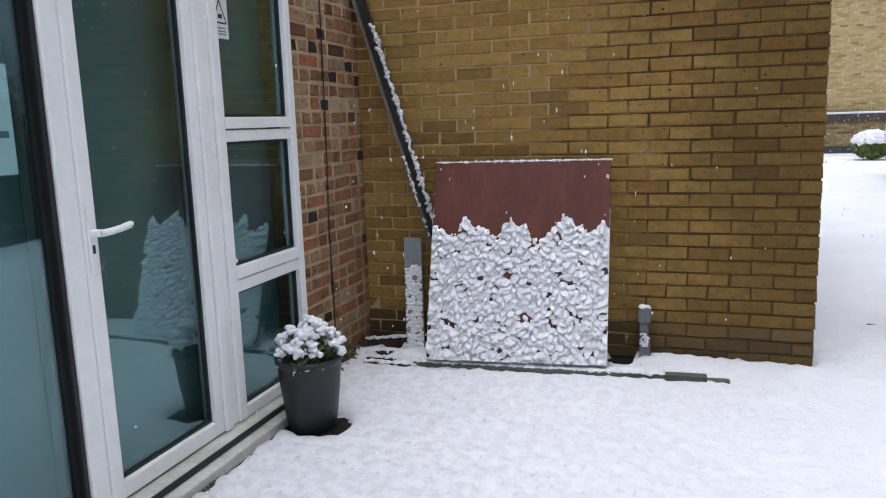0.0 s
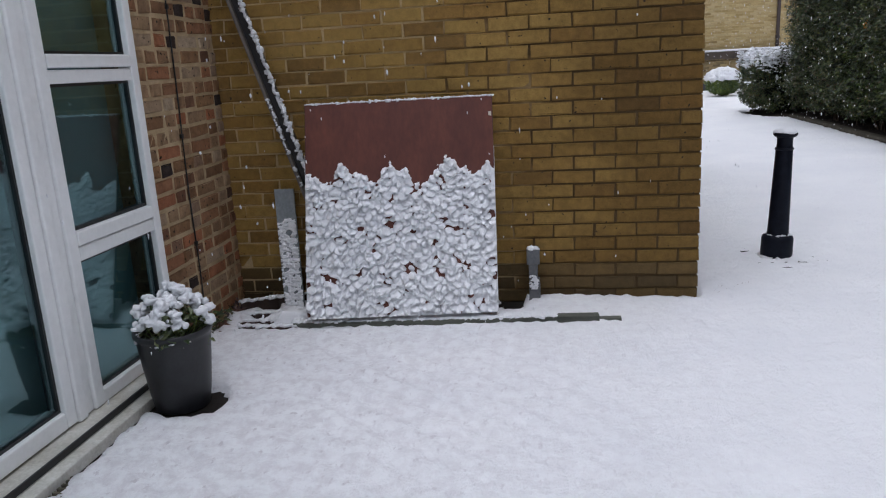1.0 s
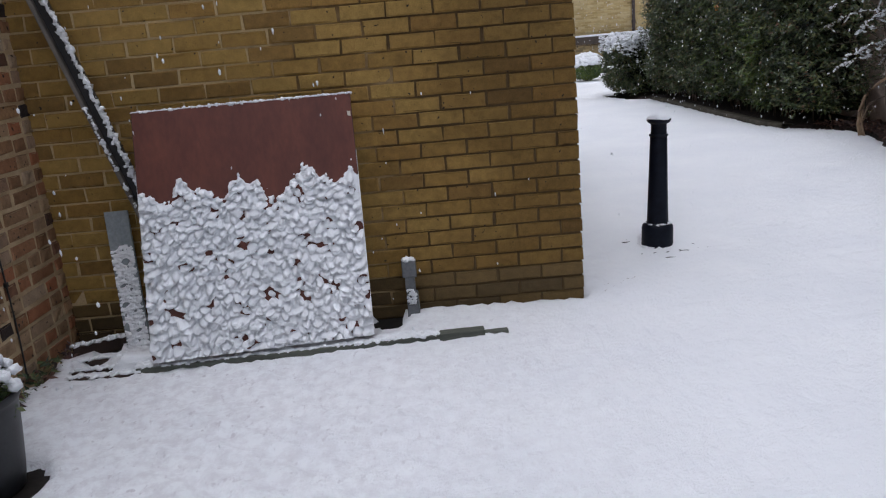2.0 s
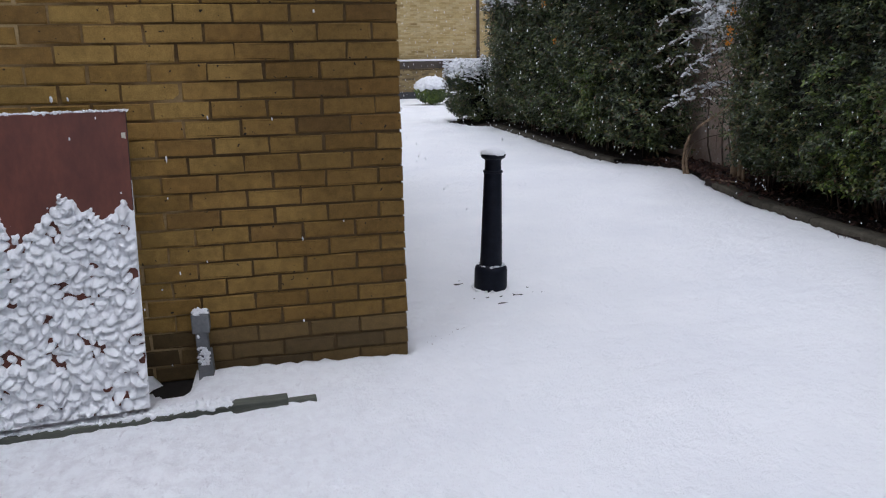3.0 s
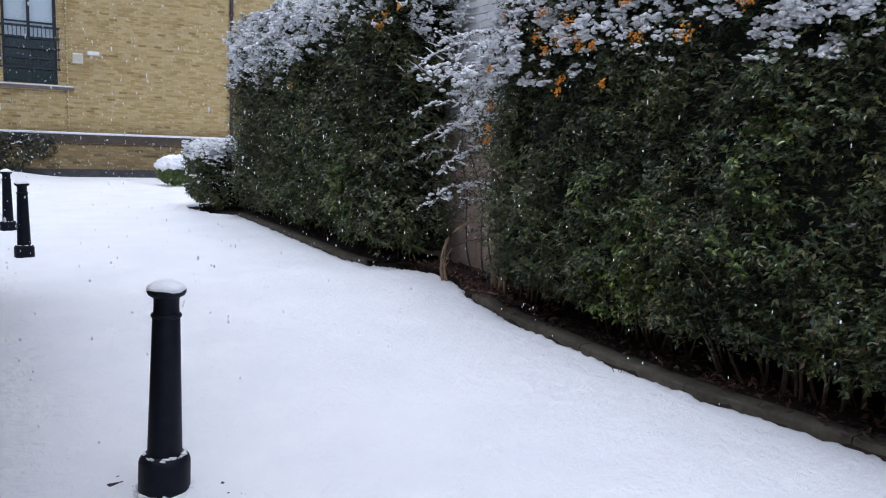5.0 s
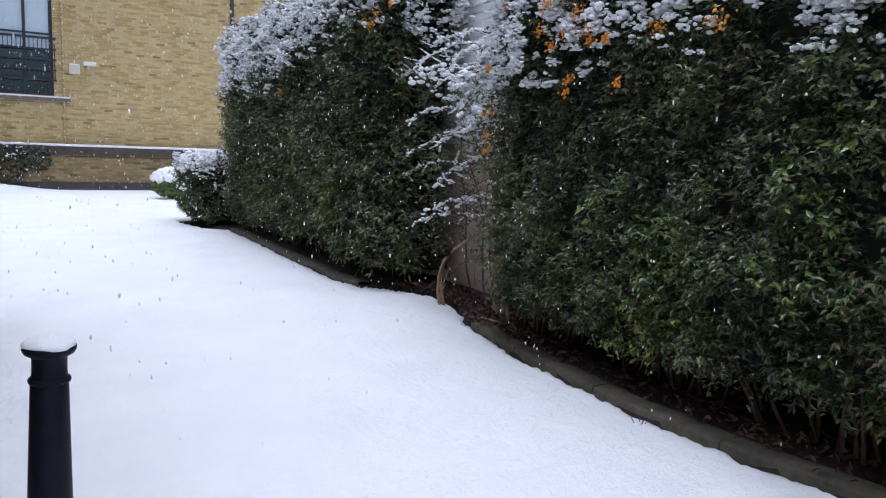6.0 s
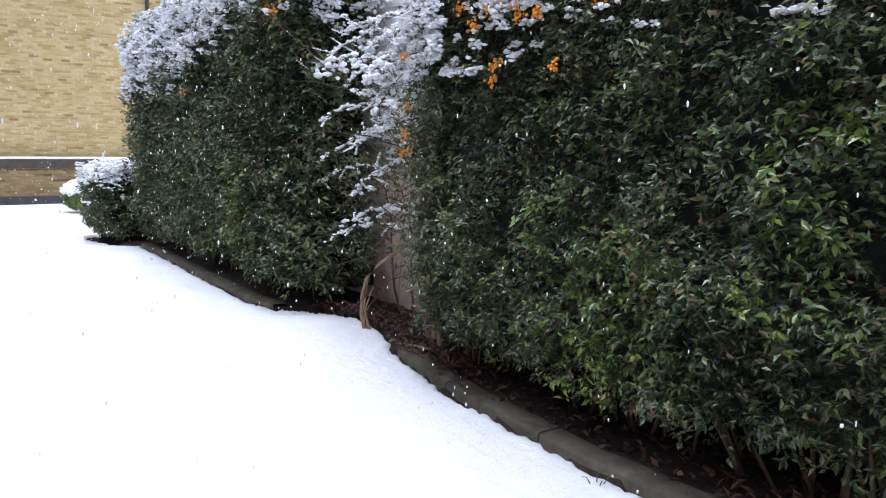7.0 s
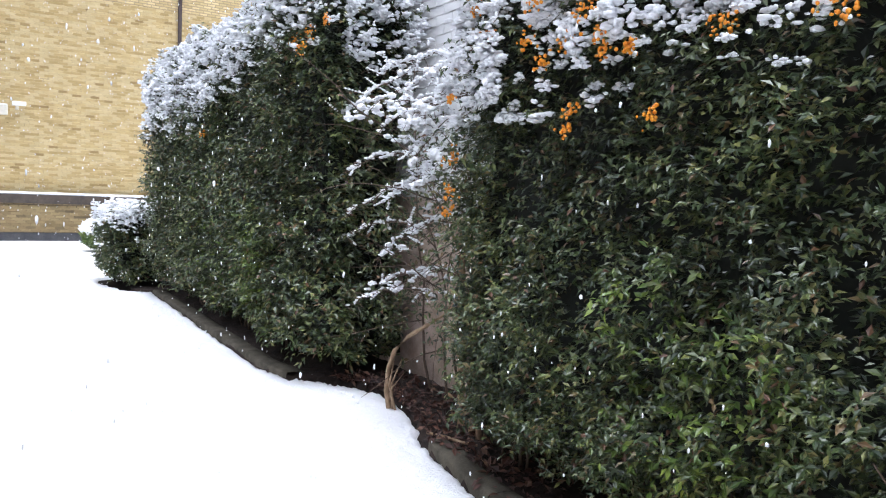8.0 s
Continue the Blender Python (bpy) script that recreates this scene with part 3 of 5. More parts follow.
def north_courses(k0, k1):
    out = []
    for k in range(k0, k1):
        z, right = k * COURSE + COURSE_0, CORNER_X
        if k % 2 == 0:
            out.append(("h", right - 0.0515, WALL_Y, z))
            right -= 0.1120
        while right - 0.211 > WEST_X - 0.15:
            out.append(("s", right - 0.1055, WALL_Y, z))
            right -= 0.2203
    return out


def side_courses(k0, k1):
    """The return of the corner, seen at a grazing angle."""
    out = []
    for k in range(k0, k1):
        y = WALL_Y + (0.2275 if k % 2 == 0 else 0.1125) + 0.113
        while y < 6.9:
            out.append(("s", y, k * COURSE + COURSE_0))
            y += 0.2203
    return out


# ---- the west wall: glazed doors and an old brick pier ----
PIER_X = -1.47
PIER_Y0 = 3.70
wall_west = box("wall_west", (-1.78, PIER_Y0 + 0.002, -0.3), (PIER_X - 0.0065, WALL_Y + 0.006, 3.1), M_oldmortar)
tagged(wall_west, "old mixed red and buff brick pier beside the doors", "wall", kind="structure")
OLD_S = [brick_mesh("old_brick_stretcher", 0.195, 0.057, 0.1, 60 + i, M_oldbrick, 0.0026) for i in range(6)]
OLD_H = [brick_mesh("old_brick_header", 0.092, 0.057, 0.1, 80 + i, M_oldbrick, 0.0026) for i in range(5)]
wall_over = box("wall_over_doors", (-7.5, -6.0, 2.61), (-1.47, PIER_Y0, 3.1), M_oldbrick_joined)
tagged(wall_over, "old brick wall above the glazed doors", "wall", kind="structure")
lintel = box("wall_lintel", (-1.78, 0.62, 2.16), (-1.47, PIER_Y0, 2.609), M_oldbrick_joined)
tagged(lintel, "old brick lintel course over the doors", "wall", kind="structure")
wall_south = box("wall_beside_doors", (-1.78, -6.0, -0.3), (-1.47, 0.62, 2.609), M_oldbrick_joined)
tagged(wall_south, "old brick wall on the other side of the doors", "wall", kind="structure")


def pier_courses(k0, k1):
    out = []
    for k in range(k0, k1):
        z, y = k * 0.0752 + 0.041, PIER_Y0 + 0.004
        pattern = ("shhhshh", "hhshhhhh", "hshshhh", "hhhhshhh", "shhshhh")[k % 5]
        for c in pattern:
            w = 0.20 if c == "s" else 0.097
            if y > WALL_Y - 0.01:
                break
            out.append((c, y + w / 2, z))
            y += w + 0.017
    return out


FX = -1.42                                   # outer face of the white frames
casing = box("wall_reveal", (-1.60, 3.655, -0.02), (FX - 0.06, PIER_Y0, 2.158), M_oldbrick_joined)
tagged(casing, "narrow brick reveal beside the white frame", "wall", kind="structure")


def bar(name, y0, y1, z0, z1, parent, mat=M_upvc, out=0.0, deep=0.065, bevel=0.006, label=""):
    return box(name, (FX - deep, y0, z0), (FX + out, y1, z1), mat, parent, label, bevel)


def pane(name, y0, y1, z0, z1, parent, x=FX - 0.035):
    bm = bmesh.new()
    add_box(bm, (x - 0.004, y0, z0), (x, y1, z1))
    ob = part(name, bm, M_glass, parent, "dark reflecting glass")
    ob.visible_shadow = False
    for k, (a, b, c, d) in enumerate(((y0 - 0.002, y0 + 0.012, z0, z1), (y1 - 0.012, y1 + 0.002, z0, z1), (y0 + 0.012, y1 - 0.012, z0, z0 + 0.012), (y0 + 0.012, y1 - 0.012, z1 - 0.012, z1))):
        box("gasket", (x - 0.034, a, c), (x + 0.008, b, d), M_gasket, ob)
    return ob


TOP = 2.10
# side light of three panes
window_1 = thing("window_1", "white plastic side window of three stacked panes", "window", kind="structure")
bar("jamb", 2.985, 3.045, 0.045, TOP, window_1)
bar("jamb", 3.60, 3.655, 0.045, TOP, window_1)
for z0, z1 in ((0.045, 0.10), (0.63, 0.685), (1.295, 1.345), (TOP - 0.06, TOP)):
    bar("rail", 3.047, 3.598, z0, z1, window_1, out=-0.004)
for z0, z1 in ((0.69, 0.745), (1.352, 1.402)):
    bar("rail", 3.047, 3.598, z0, z1, window_1, out=0.003)
for z0, z1 in ((0.10, 0.63), (0.745, 1.295), (1.402, TOP - 0.06)):
    pane("pane", 3.045, 3.60, z0, z1, window_1)
settle(window_1, (FX - 0.03, 3.32, 0.045))

# the door frame, the hinged leaf with the lever, and the fixed leaf
door_frame = thing("door_frame", "white plastic outer door frame with stepped profile", "door frame", kind="structure")
bar("post", 2.875, 2.925, 0.045, TOP, door_frame, out=0.004)
bar("post", 2.927, 2.983, 0.045, TOP, door_frame, out=-0.012)
bar("post", 0.62, 0.70, 0.045, TOP, door_frame)
bar("head", 0.70, 2.985, TOP, TOP + 0.055, door_frame)
settle(door_frame, (FX - 0.03, 2.9, 0.045))
door_1 = thing("door_1", "closed white plastic glazed door with lever handle", "door", kind="structure")
bar("stile", 2.185, 2.245, 0.05, TOP - 0.005, door_1, out=0.012, label="")
bar("stile", 2.815, 2.872, 0.05, TOP - 0.005, door_1, out=-0.006)
bar("rail", 2.247, 2.813, 0.05, 0.115, door_1, out=-0.006)
bar("rail", 2.247, 2.813, TOP - 0.08, TOP - 0.005, door_1, out=-0.006)
pane("pane", 2.245, 2.815, 0.115, TOP - 0.08, door_1)
plate = box("handle_plate", (FX + 0.0125, 2.196, 0.885), (FX + 0.022, 2.226, 1.115), M_upvc, door_1, "white handle plate", 0.004)
bm = bmesh.new()
add_box(bm, (FX + 0.012, 2.198, 1.013), (FX + 0.062, 2.226, 1.037), 0.007)
v, f = tube([(FX + 0.058, 2.206, 1.024), (FX + 0.064, 2.25, 1.026), (FX + 0.064, 2.30, 1.030), (FX + 0.060, 2.345, 1.036), (FX + 0.054, 2.36, 1.038)], [0.012, 0.0125, 0.012, 0.0125, 0.008], 10)
bv = [bm.verts.new(p) for p in v]
for q in f:
    bm.faces.new([bv[i] for i in q])
part("lever", bm, M_upvc, plate, "white lever handle")
bm = bmesh.new()
add_box(bm, (FX + 0.018, 2.205, 0.955), (FX + 0.0245, 2.217, 0.985), 0.003)
part("keyhole", bm, M_gasket, plate, "dark lock cylinder")
settle(door_1, (FX - 0.03, 2.53, 0.05))
door_2 = thing("door_2", "closed white plastic glazed door leaf without handle", "door", kind="structure")
bar("stile", 2.105, 2.183, 0.05, TOP - 0.005, door_2, out=0.008)
bar("stile", 0.702, 0.76, 0.05, TOP - 0.005, door_2)
bar("rail", 0.762, 2.085, 0.05, 0.09, door_2)
bar("rail", 0.762, 2.085, TOP - 0.08, TOP - 0.005, door_2)
bar("seal", 2.086, 2.104, 0.05, TOP - 0.005, door_2, M_gasket, out=-0.002, label="black rubber meeting seal")
pane("pane", 0.76, 2.085, 0.09, TOP - 0.08, door_2)
settle(door_2, (FX - 0.03, 1.4, 0.05))

# notice behind the fixed leaf and warning sign behind the side light
notice = thing("paper_notice", "white paper notice taped inside the door glass", "notice")
box("sheet", (FX - 0.044, 1.80, 1.235), (FX - 0.041, 2.012, 1.56), M_paper, notice)
for k, (a, b, z) in enumerate(((1.94, 1.995, 1.345), (1.84, 1.90, 1.345), (1.85, 1.98, 1.47), (1.85, 1.96, 1.43))):
    box("print", (FX - 0.0408, a, z), (FX - 0.0402, b, z + 0.02), M_print, notice, "faded line of print")
settle(notice, (FX - 0.042, 1.9, 1.235))
sign = thing("warning_sign", "small white warning sign with triangle inside the window", "sign")
box("plate", (FX - 0.0335, 3.05, 1.735), (FX - 0.031, 3.165, 1.95), M_signyellow, sign)
bm = bmesh.new()
for a, b in (((3.062, 1.80), (3.152, 1.80)), ((3.152, 1.80), (3.107, 1.895)), ((3.107, 1.895), (3.062, 1.80))):
    d = Vector((0, b[0] - a[0], b[1] - a[1])).normalized()
    w = Vector((0, -d.z, d.y)) * 0.0035
    q = [Vector((FX - 0.0304, *a)) - w, Vector((FX - 0.0304, *b)) - w, Vector((FX - 0.0304, *b)) + w, Vector((FX - 0.0304, *a)) + w]
    bm.faces.new([bm.verts.new(p) for p in q])
part("triangle", bm, M_ink, sign, "black triangle outline")
box("pictogram", (FX - 0.0308, 3.093, 1.818), (FX - 0.0303, 3.123, 1.836), M_ink, sign, "black camera shape", 0.0)
for z in (1.775, 1.762, 1.750):
    box("print", (FX - 0.0308, 3.07, z), (FX - 0.0303, 3.145, z + 0.006), M_print, sign)
settle(sign, (FX - 0.032, 3.107, 1.735))

# sill, threshold and the narrow drain along it
sill = thing("door_sill", "weathered cream sill strip below the doors", "sill", kind="structure")
box("strip", (FX - 0.10, 0.6, -0.02), (-1.345, 3.66, 0.042), M_sill, sill, "", 0.006)
box("step", (-1.344, 0.6, -0.03), (-1.285, 3.50, 0.018), M_sill, sill, "lower cream step", 0.005)
box("joint", (-1.352, 0.6, 0.02), (-1.343, 3.6, 0.0445), M_gasket, sill, "dark joint")
settle(sill, (-1.35, 2.1, -0.02))
drain = thing("channel_drain", "dark slotted drain channel half under snow", "drain")
for k in range(44):
    y = 1.55 + k * 0.024
    box("slat", (-1.275, y, -0.03), (-1.205, y + 0.011, -0.008), M_kerb, drain)
settle(drain, (-1.22, 2.1, -0.035))

# the dim room behind the glass
room = thing("room_behind_doors", "dim room behind the glazed doors", "room", kind="structure")
box("room_floor", (-5.2, -1.0, -0.1), (-1.60, 3.66, 0.0), M_interior, room)
box("room_ceiling", (-5.2, -1.0, 2.5), (-1.79, 3.66, 2.6), M_interior, room)
box("room_back", (-5.3, -1.0, -0.1), (-5.2, 3.66, 2.6), M_interior, room)
box("room_side", (-5.2, 3.66, -0.1), (-1.79, 3.70, 2.6), M_interior, room)
box("room_side", (-5.2, -1.1, -0.1), (-1.79, -1.0, 2.6), M_interior, room)

# Panels added behind the panes to brighten the dark glass to an even teal.
for y0, y1 in ((0.64, 2.13), (2.135, 2.94), (2.945, 3.66)):
    blind = thing("roller_blind", "plain teal-grey panel added behind the glass to lift its tone", "blind", "blinds behind the glass")
    box("cloth", (-1.60, y0, 0.03), (-1.597, y1, 2.2), M_backing, blind)
    box("bottom_bar", (-1.605, y0, 0.012), (-1.592, y1, 0.034), M_backing, blind)
    settle(blind, (-1.6, (y0 + y1) / 2, 0.0))

# thin black cable down the pier
v, f = tube([(PIER_X + 0.006 + 0.002 * math.sin(z * 7), 4.075 - 0.022 * (2.3 - z) + 0.006 * math.sin(z * 5), z) for z in np.linspace(0.02, 3.05, 40)], [0.004] * 40, 6)
cable = thing("cable", "thin black cable clipped down the brick pier", "cable")
raw("wire", v, f, M_gasket, cable)
for z in (0.45, 1.0, 1.62, 2.2):
    box("clip", (PIER_X - 0.002, 4.075 - 0.022 * (2.3 - z) - 0.009 + 0.006 * math.sin(z * 5), z), (PIER_X + 0.013, 4.075 - 0.022 * (2.3 - z) + 0.009 + 0.006 * math.sin(z * 5), z + 0.022), M_gasket, cable, "", 0.002)
settle(cable, (PIER_X + 0.006, 4.05, 0.02))

# ---- leaning board with snow ----
BO = Vector((-0.415, 4.085, 0.045))
BU = Vector((math.cos(radians(6.3)), math.sin(radians(6.3)), 0))
BV = (Vector((-0.018, 0.335, 1.075))).normalized()
BN = BU.cross(BV).normalized()                # out of the face, towards the yard
BW, BH, BT = 0.985, 1.125, 0.018


def on_board(u, v, n=0.0):
    return BO + BU * u + BV * v + BN * n


def lean_box(bm, u0, u1, v0, v1, n0, n1, place, bevel=0.002):
    r = add_box(bm, (u0, v0, n0), (u1, v1, n1), bevel)
    for w in bm.verts:
        w.co = place(*w.co)


def bumps(us, vs, count, rng, r0, r1, size_u, size_v):
    """A height field of overlapping rounded clumps on a grid."""
    gu, gv = np.meshgrid(us, vs)
    h = np.zeros(gu.shape)
    for _ in range(count):
        cu, cv, r = rng.uniform(*size_u), rng.uniform(*size_v), rng.uniform(r0, r1)
        ru, rv = r * rng.uniform(0.9, 1.5), r * rng.uniform(0.65, 1.0)
        i0, i1 = np.searchsorted(us, (cu - ru, cu + ru))
        j0, j1 = np.searchsorted(vs, (cv - rv, cv + rv))
        if i1 <= i0 or j1 <= j0:
            continue
        a, b = (gu[j0:j1, i0:i1] - cu) / ru, (gv[j0:j1, i0:i1] - cv) / rv
        # steep below, flowing out above
        d = np.clip(1 - a * a - np.where(b < 0, b * b, b * b * 0.9), 0, 1)
        h[j0:j1, i0:i1] = np.maximum(h[j0:j1, i0:i1], r * 0.9 * np.sqrt(d) * rng.uniform(0.45, 1.3))
    return gu, gv, h


board = thing("leaning_board", "red-brown plywood board leaning on the wall, crusted with snow", "board")
bm = bmesh.new()
lean_box(bm, -BW / 2, BW / 2, 0, BH, -BT, 0, on_board)
part("sheet", bm, M_ply, board)
for u in (-BW / 2 - 0.002, BW / 2 - 0.004):
    bm = bmesh.new()
    lean_box(bm, u, u + 0.006, 0.0, BH - 0.002, -BT - 0.001, -0.0015, on_board, 0.0)
    part("edge", bm, M_plyedge, board, "dark raw edge")
brng = np.random.default_rng(31)
us, vs = np.linspace(-BW / 2 - 0.004, BW / 2 + 0.004, 300), np.linspace(0.0, 0.86, 262)
span = (-BW / 2 + 0.008, BW / 2 - 0.006)
gu, gv = np.meshgrid(us, vs)
flat = np.stack([gu.ravel(), gv.ravel(), np.zeros(gu.size)], 1)
wu = gu + 0.010 * W2(flat, 30).reshape(gu.shape) + 0.003 * W3(flat, 80).reshape(gu.shape)
wv = gv + 0.009 * W3(flat, 32).reshape(gu.shape) + 0.003 * W1(flat, 85).reshape(gu.shape)
hh = np.zeros(gu.shape)
centres = []
for _ in range(9000):
    cu, cv = brng.uniform(*span), brng.uniform(0, 0.86)
    if all(((cu - a) / 0.030) ** 2 + ((cv - b) / 0.025) ** 2 > 1 for a, b in centres):
        centres.append((cu, cv))
for cu, cv in centres:
    ru, rv, top = brng.uniform(0.014, 0.028), brng.uniform(0.012, 0.020), brng.uniform(0.014, 0.036)
    tilt = brng.uniform(-0.5, 0.5)
    i0, i1 = np.searchsorted(us, (cu - 0.06, cu + 0.06))
    j0, j1 = np.searchsorted(vs, (cv - 0.05, cv + 0.05))
    a, b = wu[j0:j1, i0:i1] - cu, wv[j0:j1, i0:i1] - cv
    d = np.clip(1 - ((a + tilt * b) / ru) ** 2 - (b / rv) ** 2, 0, 1)
    hh[j0:j1, i0:i1] = np.maximum(hh[j0:j1, i0:i1], top * np.sqrt(d))
_, _, small = bumps(us, vs, 3600, brng, 0.005, 0.012, span, (0, 0.86))
hh += 0.75 * small * fade(hh, 0.002, 0.014)
q = np.stack([gu.ravel(), gv.ravel(), np.zeros(gu.size)], 1)
line = 0.735 + 0.02 * np.sin(gu * 23 + 1.0) + 0.012 * np.sin(gu * 57)
for pu, ph, pw in ((-0.315, 0.055, 0.03), (-0.28, 0.02, 0.05), (-0.06, 0.05, 0.035), (-0.02, 0.03, 0.04), (0.235, 0.07, 0.075), (0.45, 0.05, 0.05), (-0.46, 0.03, 0.03)):
    line += ph * np.exp(-((gu - pu) / pw) ** 4)
line -= 0.03 * np.exp(-((gu - 0.12) / 0.06) ** 2)
cover = fade(line - gv + 0.014 * W2(q, 60).reshape(gu.shape) + 0.012 * W3(q, 130).reshape(gu.shape), 0.0, 0.02)
gaps = 0.6 * W1(q, 14).reshape(gu.shape) + 0.4 * W3(q, 34).reshape(gu.shape)
holes = fade(gaps, 1.0, 1.35)
low = 1 - fade(gv, 0.0, 0.22) * 0.15
hh = (hh * low + 0.0068 + 0.0042 * W2(q, 26).reshape(gu.shape)) * cover * np.clip(1 - 1.15 * holes, 0, 1) - 0.005
hh += 0.003 * W2(q, 70).reshape(gu.shape) * (hh > 0.004)
hh[:, 0] = hh[:, -1] = -0.004
pts = np.array([tuple(on_board(a, max(b - 0.75 * max(c, 0), 0.0), max(c, -0.004))) for a, b, c in zip(gu.ravel(), gv.ravel(), hh.ravel())])
w, h = len(us), len(vs)
i = (np.arange(h - 1)[:, None] * w + np.arange(w - 1)[None]).ravel()
raw("snow_crust", pts, np.stack([i, i + 1, i + w + 1, i + w], 1), M_snow, board, "lumpy white snow crust")
c = [tuple(on_board(u, BH + 0.003, -BT / 2 + brng.normal(0, 0.002))) for u in np.linspace(-BW / 2 + 0.004, BW / 2 - 0.004, 90)]
v, f = lumps(c, brng.uniform(0.008, 0.013, 90), brng, ICO1, (1.3, 1.0, 0.7))
tagged(raw("snow_rim", v, f, M_snow, board, "thin line of snow"), kind="stuff")
box("screw", tuple(on_board(BW / 2 - 0.02, BH - 0.115, -0.004)), tuple(on_board(BW / 2 - 0.008, BH - 0.085, 0.006) + Vector((0.002, 0.01, 0.0))), M_cream, board, "pale chip")
settle(board, tuple(BO))

# ---- narrow grey board ----
strip = thing("narrow_board", "narrow pale grey board leaning in the corner, snow on it", "board")
SO, SV = Vector((-1.075, 4.315, 0.0)), Vector((-0.070, 0.20, 0.655))
SU = Vector((1, 0.05, 0)).normalized()
SN = SU.cross(SV.normalized())


def on_strip(u, v, n=0.0):
    return SO + SU * u + SV * v + SN * n


bm = bmesh.new()
lean_box(bm, -0.055, 0.055, 0.0, 1.0, -0.018, 0.0, on_strip, 0.0)
part("plank", bm, M_greyboard, strip)
us, vs = np.linspace(-0.055, 0.055, 40), np.linspace(0, 0.80, 170)
gu, gv, hh = bumps(us, vs, 900, brng, 0.006, 0.014, (-0.05, 0.05), (0, 0.8))
q = np.stack([gu.ravel() * 1.0, gv.ravel() * 0.69, np.zeros(gu.size)], 1)
cov = fade(0.76 - gv + 0.05 * W2(q, 40).reshape(gu.shape), 0, 0.08) * np.clip(1 - fade(W3(q, 60).reshape(gu.shape), 0.5, 0.9), 0, 1)
hh = hh * 0.9 * cov - 0.002
pts = np.array([tuple(on_strip(a, max(b - 1.0 * max(c, 0), 0.0), max(c, -0.003))) for a, b, c in zip(gu.ravel(), gv.ravel(), hh.ravel())])
w, h = len(us), len(vs)
i = (np.arange(h - 1)[:, None] * w + np.arange(w - 1)[None]).ravel()
raw("snow_crust", pts, np.stack([i, i + 1, i + w + 1, i + w], 1), M_snow, strip, "thin broken snow")
settle(strip, tuple(SO))

# ---- length of gutter leaning into the corner behind the board ----
gutter = thing("leaning_gutter", "black length of gutter leaning in the corner, snow along it", "gutter")
GA, GB = Vector((-0.765, 4.45, 0.0)), Vector((-1.44, 4.485, 2.2))
GD = (GB - GA).normalized()
GN = Vector((0.15, -1, 0.1))
GN = (GN - GD * GN.dot(GD)).normalized()
GS = GD.cross(GN).normalized()
if GS.x < 0:
    GS = -GS
LEN = (GB - GA).length


def on_gutter(s, a, n):
    return GA + GD * s + GS * a + GN * n


def gutter_piece(name, a0, a1, n0, n1, mat, label=""):
    bm = bmesh.new()
    lean_box(bm, 0.0, LEN, a0, a1, n0, n1, on_gutter, 0.0015)
    return part(name, bm, mat, gutter, label)


gutter_piece("web", -0.026, 0.026, 0.0, 0.006, M_channel)
gutter_piece("flange", -0.032, -0.0265, 0.0, 0.05, M_channelback, "grey-brown weathered flange")
gutter_piece("lip", -0.044, -0.0325, 0.042, 0.05, M_channelback)
gutter_piece("flange", 0.0265, 0.032, 0.0, 0.045, M_channel)
ss = np.arange(0.78, 2.02, 0.010)
c = [tuple(on_gutter(s, 0.026 + brng.normal(0, 0.005), 0.045 + brng.normal(0, 0.004))) for s in ss]
v, f = lumps(c, brng.uniform(0.009, 0.016, len(ss)), brng, ICO1, (1.0, 1.0, 1.0))
tagged(raw("snow_ridge", v, f, M_snow, gutter, "ridge of snow"), kind="stuff")
ss = np.concatenate([np.arange(0.92, 1.22, 0.014), brng.uniform(0.72, 0.92, 8)])
c = [tuple(on_gutter(s, -0.031 + brng.normal(0, 0.003), 0.05)) for s in ss]
v, f = lumps(c, brng.uniform(0.006, 0.012, len(ss)), brng, ICO1, (1.0, 1.0, 1.0))
tagged(raw("snow_scatter", v, f, M_snow, gutter, "bits of snow"), kind="stuff")
settle(gutter, tuple(GA))

# ---- timber rail lying along the foot of the board ----
rail = thing("timber_rail", "green-grey timber rail lying in the snow", "timber")
RA, RB = Vector((-0.985, 4.035, -0.016)), Vector((0.50, 4.125, -0.016))
RD = (RB - RA).normalized()
RN = Vector((-RD.y, RD.x, 0))


def on_rail(s, a, z):
    return RA + RD * s + RN * a + Vector((0, 0, z))


bm = bmesh.new()
lean_box(bm, 0.0, 1.49, -0.012, 0.055, 0.0, 0.042, on_rail, 0.003)
part("bar", bm, M_greenwood, rail)
bm = bmesh.new()
lean_box(bm, 1.36, 1.57, -0.018, 0.04, 0.006, 0.047, on_rail, 0.004)
part("end_block", bm, M_greenwood, rail, "bare grey end block")
bm = bmesh.new()
lean_box(bm, 1.565, 1.68, -0.006, 0.03, 0.0, 0.030, on_rail, 0.003)
part("tongue", bm, M_greenwood, rail)
ss = np.arange(0.0, 1.36, 0.012)
c = [tuple(on_rail(s, a + brng.normal(0, 0.004), 0.043)) for s in ss for a in (0.006, 0.022, 0.042, 0.06)]
v, f = lumps(c, brng.uniform(0.010, 0.016, len(c)), brng, ICO1, (1.3, 1.1, 0.55))
tagged(raw("snow_top", v, f, M_snow, rail, "snow along the rail"), kind="stuff")
c = [tuple(on_rail(s, -0.022 + brng.normal(0, 0.006), 0.006)) for s in np.concatenate([brng.uniform(0.55, 0.75, 10), brng.uniform(0.9, 1.05, 8), brng.uniform(1.15, 1.6, 10), brng.uniform(0, 0.5, 6)])]
v, f = lumps(c, brng.uniform(0.008, 0.018, len(c)), brng, ICO1)
